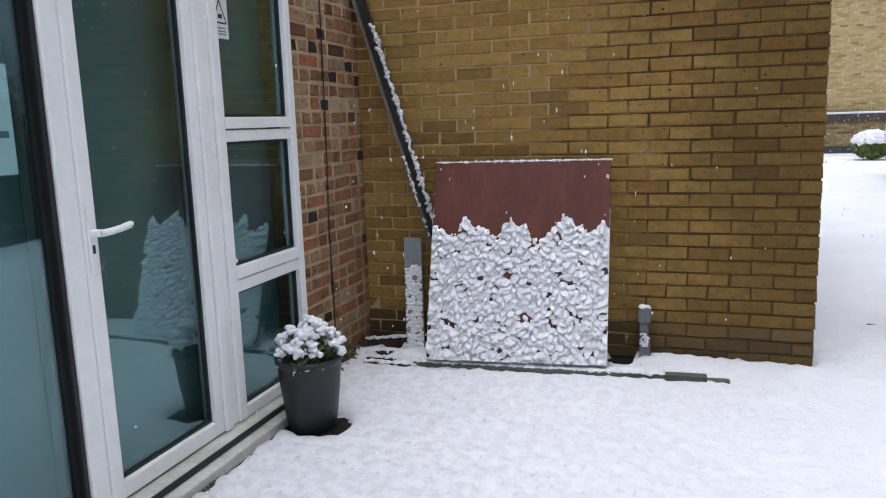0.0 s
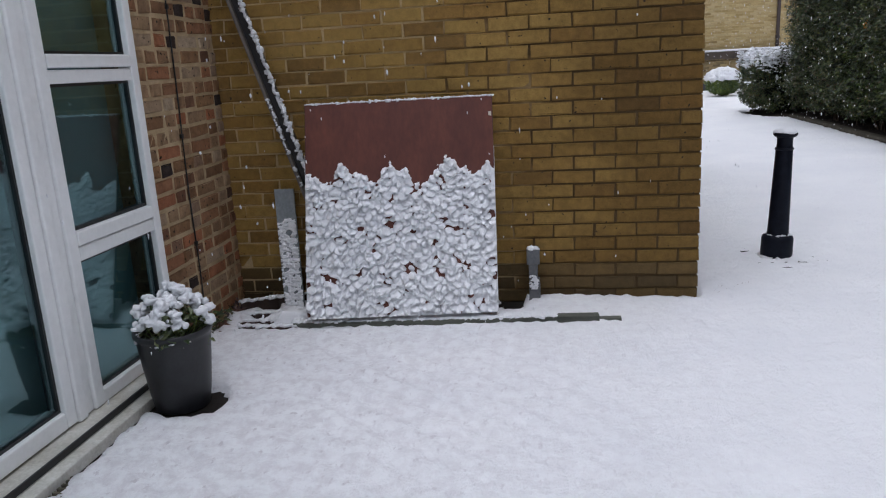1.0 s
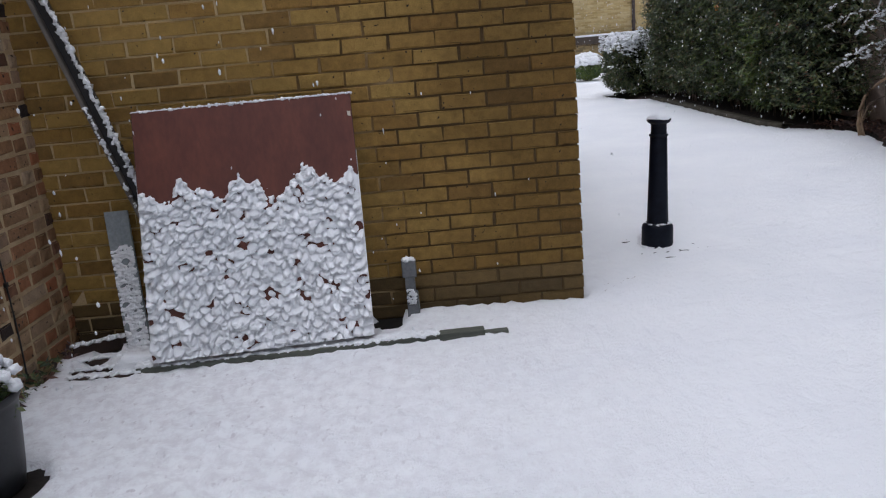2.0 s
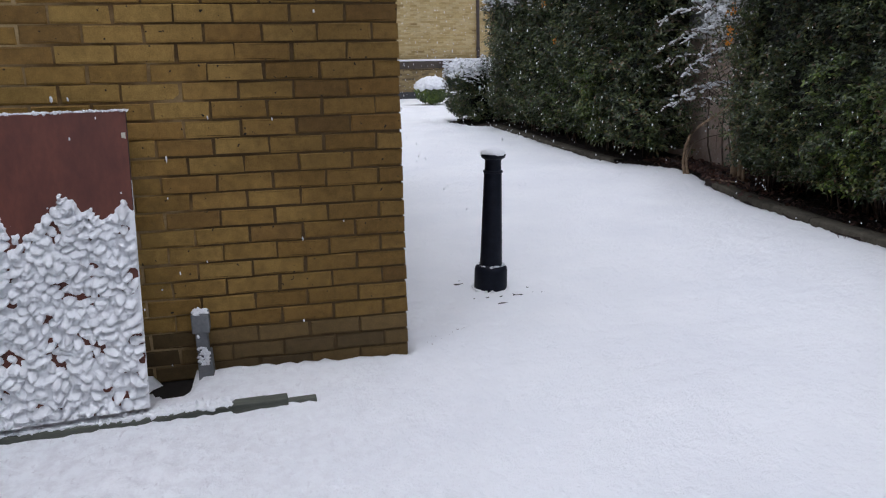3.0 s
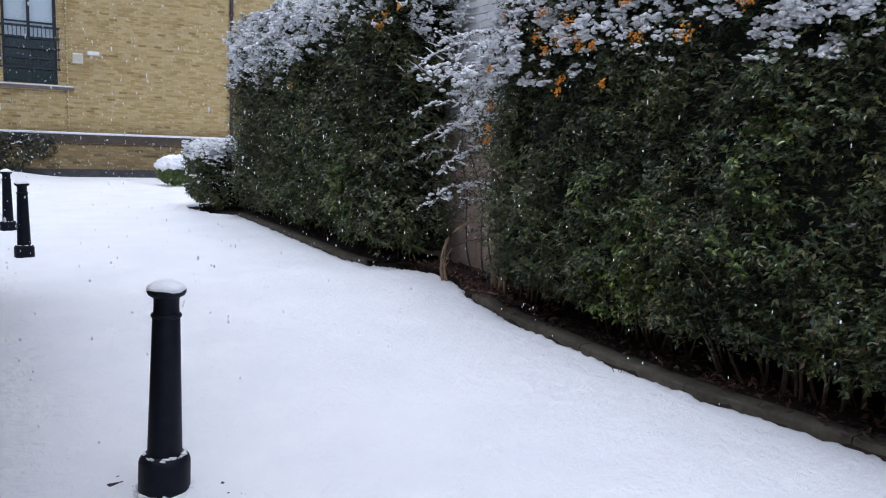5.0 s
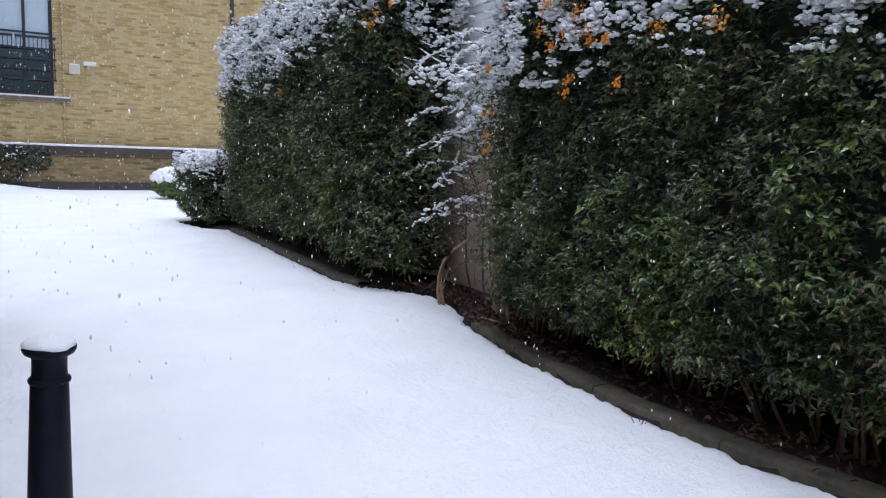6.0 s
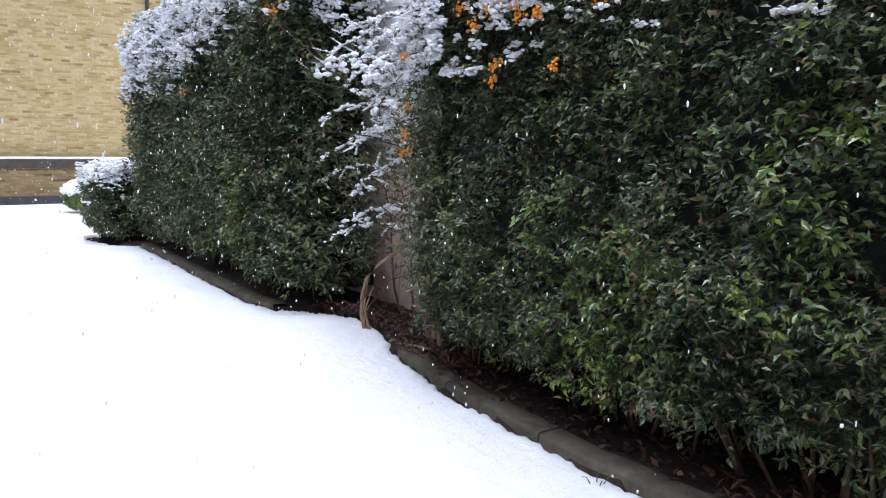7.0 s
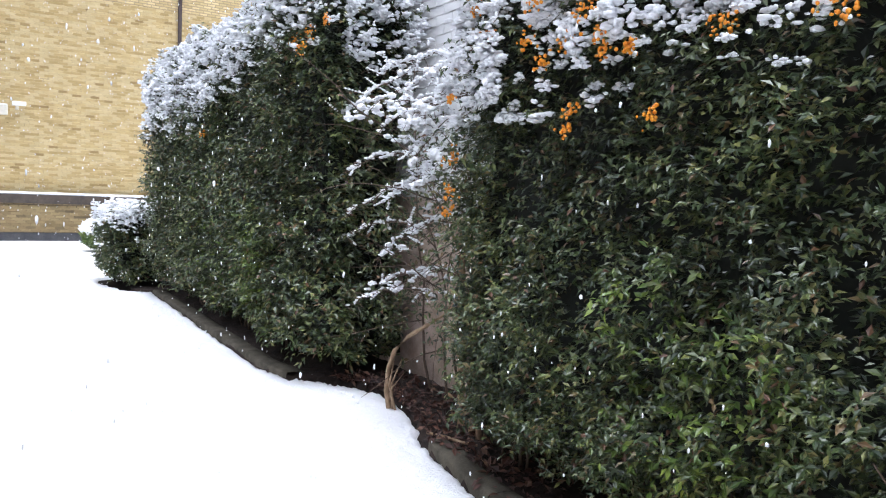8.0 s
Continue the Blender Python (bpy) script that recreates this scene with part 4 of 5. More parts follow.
tagged(raw("snow_scatter", v, f, M_snow, rail, "bits of snow"), kind="stuff")
settle(rail, tuple(RA))
# drift of snow between the rail and the board
gx, gy = np.linspace(-1.16, 0.16, 110), np.linspace(4.07, 4.40, 40)


def drift_height(p):
    x, y = p[:, 0], p[:, 1]
    edge = fade(x, -1.16, -1.05) * fade(-x, -0.07, 0.04)
    z = 0.042 + 0.034 * fade(y - 0.09 * x, 4.10, 4.20) + 0.005 * W2(p, 22) + 0.003 * W3(p, 60)
    return z * edge * fade(y, 4.07, 4.10) - 0.012 - 0.05 * fade(y - 0.1 * x, 4.24, 4.32)


drift = sheet("snow_drift", gx, gy, drift_height, M_snow)
tagged(drift, "low drift of snow at the foot of the board", "snow", kind="stuff")

# snow-topped slats in the corner
SLATS = ((-1.34, 4.20, 0.26, 8, 0.030), (-1.30, 4.10, 0.34, 3, 0.024), (-1.28, 4.03, 0.32, 1, 0.02), (-1.40, 4.33, 0.22, 30, 0.055), (-1.20, 4.40, 0.16, 25, 0.06))
for x, y, ln, turn, top in SLATS:
    slat = thing("wood_offcut", "dark wood offcut capped with snow in the corner", "wood", "offcuts in the corner")
    box("bar", (0, -0.02, -0.02), (ln, 0.02, top - 0.012), M_plyedge, slat, "", 0.003)
    n = int(ln / 0.012)
    c = [(0.004 + k * 0.012, brng.normal(0, 0.008), top - 0.008) for k in range(n)]
    v, f = lumps(c, brng.uniform(0.012, 0.02, n), brng, ICO1, (1.2, 1.1, 0.5))
    tagged(raw("snow_cap", v, f, M_snow, slat), kind="stuff")
    slat.matrix_basis = pose(x, y, 0.0, 0, 0, turn)

# ---- stub of grey square pipe ----
stub = thing("pipe_stub", "short grey square pipe stub with snow on top", "pipe")
bm = bmesh.new()
add_box(bm, (0.214, 4.452, 0.205), (0.284, 4.522, 0.288), 0.005)
part("socket", bm, M_greypvc, stub)
bm = bmesh.new()
r = add_box(bm, (0.224, 4.462, 0.12), (0.272, 4.516, 0.204), 0.003)
part("neck", bm, M_greypvc, stub)
bm = bmesh.new()
add_box(bm, (0.222, 4.44, -0.03), (0.286, 4.518, 0.119), 0.003)
for w in bm.verts:
    if w.co.z > 0.06:
        w.co.y += 0.02 if w.co.y < 4.48 else 0
        w.co.x += -0.004 if w.co.x > 0.25 else 0.004
part("shoe", bm, M_greypvc, stub)
c = [(brng.uniform(0.222, 0.277), brng.uniform(4.458, 4.515), 0.29) for _ in range(40)]
v, f = lumps(c, brng.uniform(0.008, 0.013, 40), brng, ICO1, (1, 1, 0.7))
tagged(raw("snow_cap", v, f, M_snow, stub), kind="stuff")
c = [(brng.uniform(0.228, 0.272), 4.455 - 0.012 * (0.14 - z) / 0.1, z) for z in brng.uniform(0.07, 0.145, 40)]
v, f = lumps(c, brng.uniform(0.006, 0.012, 40), brng, ICO1)
tagged(raw("snow_patch", v, f, M_snow, stub), kind="stuff")
settle(stub, (0.25, 4.48, -0.03))

# ---- planter and its plant ----
PC = Vector((-1.175, 3.195, -0.03))
planter = thing("planter", "tall dark slate-grey plastic flower pot", "planter")
lathe("pot", [(0.0, 0.0), (0.104, 0.0), (0.110, 0.006), (0.122, 0.08), (0.135, 0.19), (0.146, 0.30), (0.150, 0.318), (0.155, 0.322), (0.156, 0.338), (0.151, 0.344), (0.144, 0.341), (0.139, 0.30), (0.138, 0.29)], M_pot, planter, turns=56)
lathe("soil", [(0.0, 0.302), (0.08, 0.305), (0.142, 0.298)], M_soil, planter)
planter.location = PC
plant = thing("pot_plant", "bedding plant heaped with clumps of fresh snow", "plant")
prng = np.random.default_rng(77)
tubes = []
heads = []
for k in range(54):
    a, r = prng.random() * 6.283, 0.155 * math.sqrt(prng.random())
    x, y = r * math.cos(a), r * math.sin(a)
    top = 0.37 + 0.115 * (1 - (r / 0.16) ** 2) + prng.normal(0, 0.014)
    heads.append((x, y, top))
    tubes.append(tube([(x * 0.45, y * 0.45, 0.29), (x * 0.75, y * 0.75, 0.33), (x, y, top)], [0.003, 0.0025, 0.002], 5))
raw("stems", *joined(tubes), M_leafbright, plant, "green stems")
p = np.array([(h[0] * prng.uniform(0.75, 1.12), h[1] * prng.uniform(0.75, 1.12), h[2] - prng.uniform(0.005, 0.10)) for h in heads for _ in range(8)])
nrm = p * np.array([4, 4, 0]) + np.array([0, 0, 0.5])
v, f = leaves(p, nrm / np.linalg.norm(nrm, axis=1)[:, None], prng, 0.034, 0.55)
tagged(raw("leaves", v, f, M_leaf, plant, "dark green leaves", smooth=False), kind="stuff")
c = [(x + prng.normal(0, 0.010), y + prng.normal(0, 0.010), z + 0.006 + prng.normal(0, 0.007)) for x, y, z in heads for _ in range(4)]
v, f = lumps(c, prng.uniform(0.011, 0.019, len(c)), prng, ICO2, (1.05, 1.05, 0.85), 0.14)
tagged(raw("snow_clumps", v, f, M_snow, plant, "white clumps of snow"), kind="stuff")
c = [(0.138 * math.cos(a), 0.138 * math.sin(a), 0.318 + prng.normal(0, 0.004)) for a in prng.uniform(3.3, 5.6, 50)]
v, f = lumps(c, prng.uniform(0.008, 0.014, 50), prng, ICO1)
tagged(raw("snow_rim", v, f, M_snow, plant), kind="stuff")
plant.location = PC

# dead leaves and weeds along the foot of the pier
weeds = thing("weeds", "dead leaves and weeds along the wall foot", "weeds", kind="stuff")
p = np.stack([prng.uniform(-1.46, -1.36, 260), prng.uniform(3.45, 4.4, 260), prng.uniform(-0.03, 0.035, 260)], 1)
v, f = leaves(p, np.tile([0.3, -0.2, 0.9], (260, 1)), prng, 0.04, 0.45)
raw("leaves", v, f, M_litter, weeds, smooth=False)
p = np.stack([prng.uniform(-1.46, -1.38, 120), prng.uniform(3.7, 4.2, 120), prng.uniform(-0.03, 0.06, 120)], 1)
v, f = leaves(p, np.tile([0.5, -0.5, 0.6], (120, 1)), prng, 0.04, 0.3)
raw("shoots", v, f, M_leaf, weeds, smooth=False)

# ---- bollards ----
def bollard():
    b = thing("bollard", "black cast-iron bollard with a cap of snow", "bollard", "bollards along the yard")
    lathe("base", [(0.0, -0.065), (0.094, -0.065), (0.097, -0.05), (0.096, 0.085), (0.092, 0.098), (0.080, 0.112), (0.066, 0.118)], M_iron, b)
    lathe("shaft", [(0.064, 0.11), (0.0645, 0.13), (0.0505, 0.655), (0.050, 0.66)], M_iron, b)
    lathe("ring", [(0.050, 0.652), (0.055, 0.655), (0.057, 0.661), (0.055, 0.667), (0.048, 0.670)], M_iron, b)
    lathe("neck", [(0.048, 0.668), (0.0465, 0.69), (0.0465, 0.725), (0.052, 0.735)], M_iron, b)
    lathe("cap", [(0.052, 0.732), (0.066, 0.740), (0.0715, 0.752), (0.071, 0.762), (0.060, 0.766), (0.040, 0.770), (0.0, 0.772)], M_iron, b)
    r = np.random.default_rng(9)
    lathe("snow_cap", [(0.070, 0.757), (0.0715, 0.766), (0.064, 0.776), (0.045, 0.787), (0.022, 0.796), (0.0, 0.799)], M_snow, b, "rounded cap of snow", wobble=0.05)
    c = [(0.073 * math.cos(a), 0.073 * math.sin(a), 0.113 + r.normal(0, 0.002)) for a in r.uniform(0, 6.283, 60)]
    v, f = lumps(c, r.uniform(0.006, 0.010, 60), r, ICO1, (1.2, 1.2, 0.4))
    tagged(raw("snow_ring", v, f, M_snow, b, "thin snow on the base"), kind="stuff")
    c = [(0.103 * math.cos(a), 0.103 * math.sin(a), r.normal(-0.029, 0.003)) for a in r.uniform(0, 6.283, 46)]
    v, f = lumps(c, r.uniform(0.008, 0.016, 46), r, ICO1, (1.2, 1.2, 0.5))
    tagged(raw("snow_foot", v, f, M_snow, b, "snow round the foot"), kind="stuff")
    return b


first = bollard()
first.matrix_basis = pose(1.786, 5.465, 0.0, 0, 1.3, 0)
copy_thing(first, pose(1.425, 11.50, 0.01, 0, 0, 70))
copy_thing(first, pose(1.285, 13.86, 0.01, 0, 0, 140))

# ---- kerbs, beds ----
bed = sheet("planting_bed", steps([(4.5, 0.05), (6.2, 1)]), steps([(-2, 0.2), (3.5, 0.06), (18.0, 1)]),
            lambda p: np.where(p[:, 0] > np.interp(p[:, 1], BED_Y, BED_X) + 0.02, 0.010 + 0.03 * fade(p[:, 0], 4.8, 5.2) + 0.012 * W2(p, 14) + 0.008 * W3(p, 40), -0.06), M_soil)
tagged(bed, "dark bare soil bed under the hedges", "soil", kind="structure")


def kerb_run(name, y0, y1, step):
    k = thing(name, "dark wet concrete edging along the hedge bed", "kerb", kind="structure")
    y = y0
    r = np.random.default_rng(int(abs(y0) * 10))
    while y < y1 - 0.05:
        e = min(y + step, y1)
        verts, faces = [], []
        ys = np.linspace(y + 0.004, e - 0.004, 7)
        prof = [(0.0, -0.05), (0.0, 0.022), (0.012, 0.034), (0.14, 0.036), (0.155, 0.026), (0.155, -0.05)]
        for yy in ys:
            x0 = np.interp(yy, BED_Y, BED_X) + 0.015
            for a, z in prof:
                verts.append((x0 + a + r.normal(0, 0.002), yy, z + r.normal(0, 0.0015)))
        n = len(prof)
        for i in range(6):
            for j in range(n - 1):
                faces.append((i * n + j, i * n + j + 1, (i + 1) * n + j + 1, (i + 1) * n + j))
        raw("kerb_stone", verts, faces, M_kerb, k)
        y = e
    return k


kerb_run("kerb_1", -1.0, 8.06, 0.915)
kerb_run("kerb_2", 9.98, 15.5, 0.915)

lrng = np.random.default_rng(101)
n = 1500
p = np.stack([lrng.uniform(4.85, 5.5, n), lrng.uniform(7.2, 9.7, n), np.zeros(n)], 1)
p[:, 0] = np.maximum(p[:, 0], np.interp(p[:, 1], BED_Y, BED_X) + 0.03)
p[:, 2] = lrng.uniform(0.03, 0.075, n)
v, f = leaves(p, np.tile([0, -0.2, 0.9], (n, 1)), lrng, 0.05, 0.5, 1.2)
tagged(raw("leaf_litter", v, f, M_litter, smooth=False), "red-brown fallen leaves on the bare soil", "leaves", kind="stuff")
n = 900
p = np.stack([lrng.uniform(4.72, 5.2, n), lrng.uniform(3.0, 7.4, n), lrng.uniform(0.03, 0.06, n)], 1)
v, f = leaves(p, np.tile([0, 0, 1.0], (n, 1)), lrng, 0.045, 0.5, 1.2)
tagged(raw("leaf_litter", v, f, M_litter, smooth=False), "sparse fallen leaves along the hedge foot", "leaves", kind="stuff")


# ---- hedges ----
def hedge_points(n, lo, hi, rng, deep, foot, round_top=0.35, round_end=0.25, lean=0.0, faces="front top near far", bulge=1.0):
    """Points on and just inside a clipped hedge, with outward normals."""
    (x0, y0, z0), (x1, y1, z1) = lo, hi
    area = {"front": (y1 - y0) * (z1 - z0), "top": (x1 - x0) * (y1 - y0), "near": (x1 - x0) * (z1 - z0), "far": (x1 - x0) * (z1 - z0)}
    use = faces.split()
    total = sum(area[k] for k in use)
    out_p, out_n = [], []
    for k in use:
        m = int(n * area[k] / total)
        u, v = rng.random(m), rng.random(m)
        if k == "front":
            p = np.stack([np.full(m, x0), y0 + u * (y1 - y0), z0 + v * (z1 - z0)], 1)
            nn = np.tile([-1.0, 0, 0], (m, 1))
        elif k == "top":
            p = np.stack([x0 + u * (x1 - x0), y0 + v * (y1 - y0), np.full(m, z1)], 1)
            nn = np.tile([0, 0, 1.0], (m, 1))
        else:
            yy = y0 if k == "near" else y1
            p = np.stack([x0 + u * (x1 - x0), np.full(m, yy), z0 + v * (z1 - z0)], 1)
            nn = np.tile([0, -1.0 if k == "near" else 1.0, 0], (m, 1))
        out_p.append(p)
        out_n.append(nn)
    p, nn = np.concatenate(out_p), np.concatenate(out_n)
    # rounding of the top edge and the ends
    t = np.clip((p[:, 2] - (z1 - round_top)) / round_top, 0, 1)
    e0 = np.clip((y0 + round_end - p[:, 1]) / round_end, 0, 1)
    e1 = np.clip((p[:, 1] - (y1 - round_end)) / round_end, 0, 1)
    frontness = np.clip(1 - (p[:, 0] - x0) / 0.35, 0, 1)
    p[:, 2] -= frontness * (nn[:, 2] > 0.5) * round_top * 0.45
    p[:, 0] += frontness * (t ** 2 * round_top * 0.5 + (e0 ** 2 + e1 ** 2) * round_end * 0.55)
    nn[:, 2] += frontness * t
    nn[:, 1] += frontness * (e1 - e0)
    # hollow foot
    below = np.clip((foot - p[:, 2]) / foot, 0, 1)
    p[:, 0] += frontness * below ** 1.3 * 0.30
    p[:, 0] += frontness * lean * (p[:, 2] - z0)
    nn /= np.linalg.norm(nn, axis=1)[:, None]
    q = p.copy()
    p += nn * (bulge * (0.05 * W1(q, 1.6) + 0.05 * W2(q, 4.5) + 0.075 * W3(q, 11.0) + 0.055 * W1(q, 24.0)) - deep * rng.random(len(p)) ** 1.4)[:, None]
    return p, nn


def thinned(p, nn, rng, level=0.22):
    """Leaves out some of the foliage in ragged hollows."""
    hollow = 0.6 * W2(p, 7.0) + 0.55 * W3(p, 15.0)
    keep = rng.random(len(p)) > 0.85 * fade(hollow, level, level + 0.5)
    return p[keep], nn[keep]


# Filler block for a hedge; the shade between leaves is painted into its colour.
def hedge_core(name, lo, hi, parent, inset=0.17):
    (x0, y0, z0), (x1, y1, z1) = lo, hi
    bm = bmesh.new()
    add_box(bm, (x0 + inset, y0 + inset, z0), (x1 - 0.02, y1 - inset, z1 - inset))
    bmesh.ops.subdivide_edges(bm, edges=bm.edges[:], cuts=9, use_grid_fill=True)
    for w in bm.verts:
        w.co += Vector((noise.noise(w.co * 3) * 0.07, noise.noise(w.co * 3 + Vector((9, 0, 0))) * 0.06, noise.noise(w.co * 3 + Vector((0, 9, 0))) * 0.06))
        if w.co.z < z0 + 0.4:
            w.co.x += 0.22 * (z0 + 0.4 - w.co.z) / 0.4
    return part(name, bm, M_core, parent, "near-black filler painted as inner shade")


def hedge_branches(lo, hi, rng, count, parent):
    (x0, y0, z0), (x1, y1, z1) = lo, hi
    groups = []
    for _ in range(count):
        y = rng.uniform(y0 + 0.1, y1 - 0.1)
        x = x0 + rng.uniform(0.30, 0.5)
        a = Vector((x, y, -0.02))
        pts = [a]
        ln = rng.uniform(0.5, 1.5)
        d = Vector((rng.normal(-0.02, 0.08), rng.normal(0, 0.3), 1)).normalized()
        for s in range(6):
            a = a + d * ln / 6
            d = (d + Vector((rng.normal(-0.03, 0.1), rng.normal(0, 0.14), 0))).normalized()
            pts.append(a)
        r0 = rng.uniform(0.006, 0.014)
        groups.append(tube(pts, np.linspace(r0, r0 * 0.35, 7), 5))
    v, f = joined(groups)
    return tagged(raw("undergrowth", v, f, M_bark, parent, "grey-brown woody stems"), kind="stuff")


def snow_on(points, normals, chance, rng, size, parent, name="snow_clumps", level=ICO1, per=5, proud=0.012):
    """Clumps of snow on some of the leaves: small heaps of several lumps."""
    keep = rng.random(len(points)) < chance
    base, nb = points[keep], normals[keep]
    c, s = [], []
    for p, q in zip(base, nb):
        r = rng.uniform(*size)
        for _ in range(int(rng.integers(2, per + 1))):
            c.append(p + q * proud + rng.normal(0, 1, 3) * np.array([0.8, 1.35, 0.5]) * r + np.array([0, 0, 0.012]))
            s.append(r * rng.uniform(0.28, 0.68))
    if not c:
        return None
    v, f = lumps(np.array(c), np.array(s), rng, level, (1.35, 1.35, 0.75), 0.12)
    return tagged(raw(name, v, f, M_snow, parent, "clumps of fresh snow"), kind="stuff")


def berries(parent, spots, rng):
    for x, y, z, r in spots:
        c = np.array([(x, y, z)]) + rng.normal(0, 1, (26, 3)) * np.array([0.35, 0.85, 0.6]) * r
        v, f = lumps(c, rng.uniform(0.005, 0.0085, 26), rng, ICO1, (1, 1, 1), 0.02)
        tagged(raw("berry_spray", v, f, M_berry, parent, "cluster of orange berries"), kind="stuff")


# the long hedge near the camera
hr = np.random.default_rng(201)
LO, HI = (4.70, 3.4, 0.22), (5.40, 7.74, 2.62)
hedge_1 = thing("hedge", "dense dark evergreen hedge with orange berries and snow on top", "hedge")
p, nn = thinned(*hedge_points(23000, LO, HI, hr, 0.28, 0.6), hr)
v, f = foliage(p, nn, hr, 0.035, 8, 0.10)
tagged(raw("foliage", v, f, M_leaf, hedge_1, "small dark green leaves", smooth=False), kind="stuff")
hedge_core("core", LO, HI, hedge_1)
hedge_branches(LO, HI, hr, 80, hedge_1)
p2, n2 = hedge_points(12000, LO, HI, hr, 0.0, 0.6)
tone = W2(p2, 2.2)
sel = (tone > 0.8) & (p2[:, 2] < 1.8) & (hr.random(len(p2)) < 0.4)
v, f = foliage(p2[sel], n2[sel], hr, 0.040, 5, 0.07)
tagged(raw("new_growth", v, f, M_leafbright, hedge_1, "paler yellow-green young leaves", smooth=False), kind="stuff")
p3, n3 = hedge_points(15000, LO, HI, hr, 0.05, 0.6)
up = fade(p3[:, 2] + 0.16 * W2(p3, 3.0) + 0.10 * (p3[:, 1] - 6.4), 1.62, 2.42)
snow_on(p3, n3, 0.34 * up ** 1.5 + 0.0012 * (p3[:, 2] > 1.3), hr, (0.014, 0.030), hedge_1, per=24, proud=0.085)
spots = []
for y, z, r in ((7.58, 1.65, 0.045), (7.54, 1.48, 0.03), (7.60, 1.39, 0.03), (7.62, 1.95, 0.02), (6.52, 2.09, 0.035), (6.50, 2.02, 0.03), (6.72, 2.08, 0.035), (6.37, 2.01, 0.025),
                (6.67, 1.81, 0.025), (6.69, 1.74, 0.022), (6.25, 1.76, 0.025), (5.99, 2.03, 0.035), (5.61, 2.01, 0.045), (6.97, 2.12, 0.035), (6.62, 2.2, 0.035), (7.25, 2.20, 0.03),
                (6.93, 2.28, 0.035), (6.1, 2.25, 0.03), (5.2, 2.12, 0.03), (4.9, 2.2, 0.03), (7.4, 2.35, 0.03), (6.85, 2.02, 0.025)):
    spots.append((4.59 + 0.5 * max(0, z - 2.27) + 0.35 * max(0, y - 7.5), y, z, r))
berries(hedge_1, spots, hr)
settle(hedge_1, (5.0, 5.7, 0.0))

# the same hedge going on beyond the near end
LO, HI = (4.70, -0.6, 0.28), (5.45, 3.38, 2.62)
hedge_2 = thing("hedge", "dense dark evergreen hedge further along the bed", "hedge")
p, nn = hedge_points(14000, LO, HI, hr, 0.16, 0.7)
v, f = leaves(p, nn, hr, 0.07)
tagged(raw("foliage", v, f, M_leaf, hedge_2, "dark green leaves", smooth=False), kind="stuff")
hedge_core("core", LO, HI, hedge_2)
settle(hedge_2, (5.0, 1.4, 0.0))

# the tall hedge beyond the gap
LO, HI = (4.72, 9.62, 0.18), (5.52, 15.75, 3.20)
hedge_3 = thing("hedge", "tall clipped evergreen hedge with a snowy shoulder", "hedge")
p, nn = thinned(*hedge_points(20000, LO, HI, hr, 0.26, 0.5, 0.5, 0.3, bulge=1.2), hr)
v, f = foliage(p, nn, hr, 0.052, 7, 0.13)
tagged(raw("foliage", v, f, M_leaf, hedge_3, "small dark green leaves", smooth=False), kind="stuff")
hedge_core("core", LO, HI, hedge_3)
hedge_branches(LO, HI, hr, 50, hedge_3)
p2, n2 = hedge_points(14000, LO, HI, hr, 0.0, 0.6, 0.5, 0.35)
d = np.exp(-((p2[:, 1] - 10.9) / 0.35) ** 2) * fade(-p2[:, 2], -1.6, -0.5) * 1.2 + np.exp(-((p2[:, 1] - 12.3) / 0.5) ** 2) * fade(-p2[:, 2], -2.0, -0.6) * 0.4
sel = hr.random(len(p2)) < d
v, f = foliage(p2[sel], n2[sel], hr, 0.052, 5, 0.10)
tagged(raw("new_growth", v, f, M_leafbright, hedge_3, "paler yellow-green young leaves", smooth=False), kind="stuff")
p3, n3 = hedge_points(16000, LO, HI, hr, 0.04, 0.6, 0.5, 0.35)
up = fade(p3[:, 2] + 0.22 * W2(p3, 1.7) + 0.05 * (p3[:, 1] - 12) + 0.3 * np.exp(-((p3[:, 1] - 12.9) / 0.6) ** 2), 2.2, 2.95)
snow_on(p3, n3, 0.62 * up ** 1.2, hr, (0.018, 0.040), hedge_3, per=15, proud=0.10)
berries(hedge_3, [(4.66, 9.9, 2.6, 0.04), (4.66, 9.6, 2.62, 0.035), (4.60, 12.31, 2.05, 0.05), (4.60, 11.85, 1.5, 0.035), (4.60, 9.6, 2.51, 0.04), (4.66, 9.3, 2.65, 0.03)], hr)
settle(hedge_3, (5.1, 12.5, 0.0))

# low clipped hedge at the far end, and the round bush by the wall
LO, HI = (4.22, 15.95, 0.10), (5.6, 17.35, 1.13)
hedge_4 = thing("hedge", "low square-clipped hedge with snow on top", "hedge")
p, nn = hedge_points(3400, LO, HI, hr, 0.12, 0.3, 0.2, 0.2, bulge=0.6)
v, f = foliage(p, nn, hr, 0.055, 6, 0.09)
tagged(raw("foliage", v, f, M_leaf, hedge_4, "small dark green leaves", smooth=False), kind="stuff")
hedge_core("core", LO, HI, hedge_4)
p3, n3 = hedge_points(5200, LO, HI, hr, 0.02, 0.3, 0.2, 0.2, bulge=0.6)
snow_on(p3, n3, np.clip(0.85 * fade(p3[:, 2], 0.86, 1.05) + 0.03 * (p3[:, 2] > 0.6), 0, 1), hr, (0.02, 0.045), hedge_4, proud=0.06)
settle(hedge_4, (4.9, 16.6, 0.0))

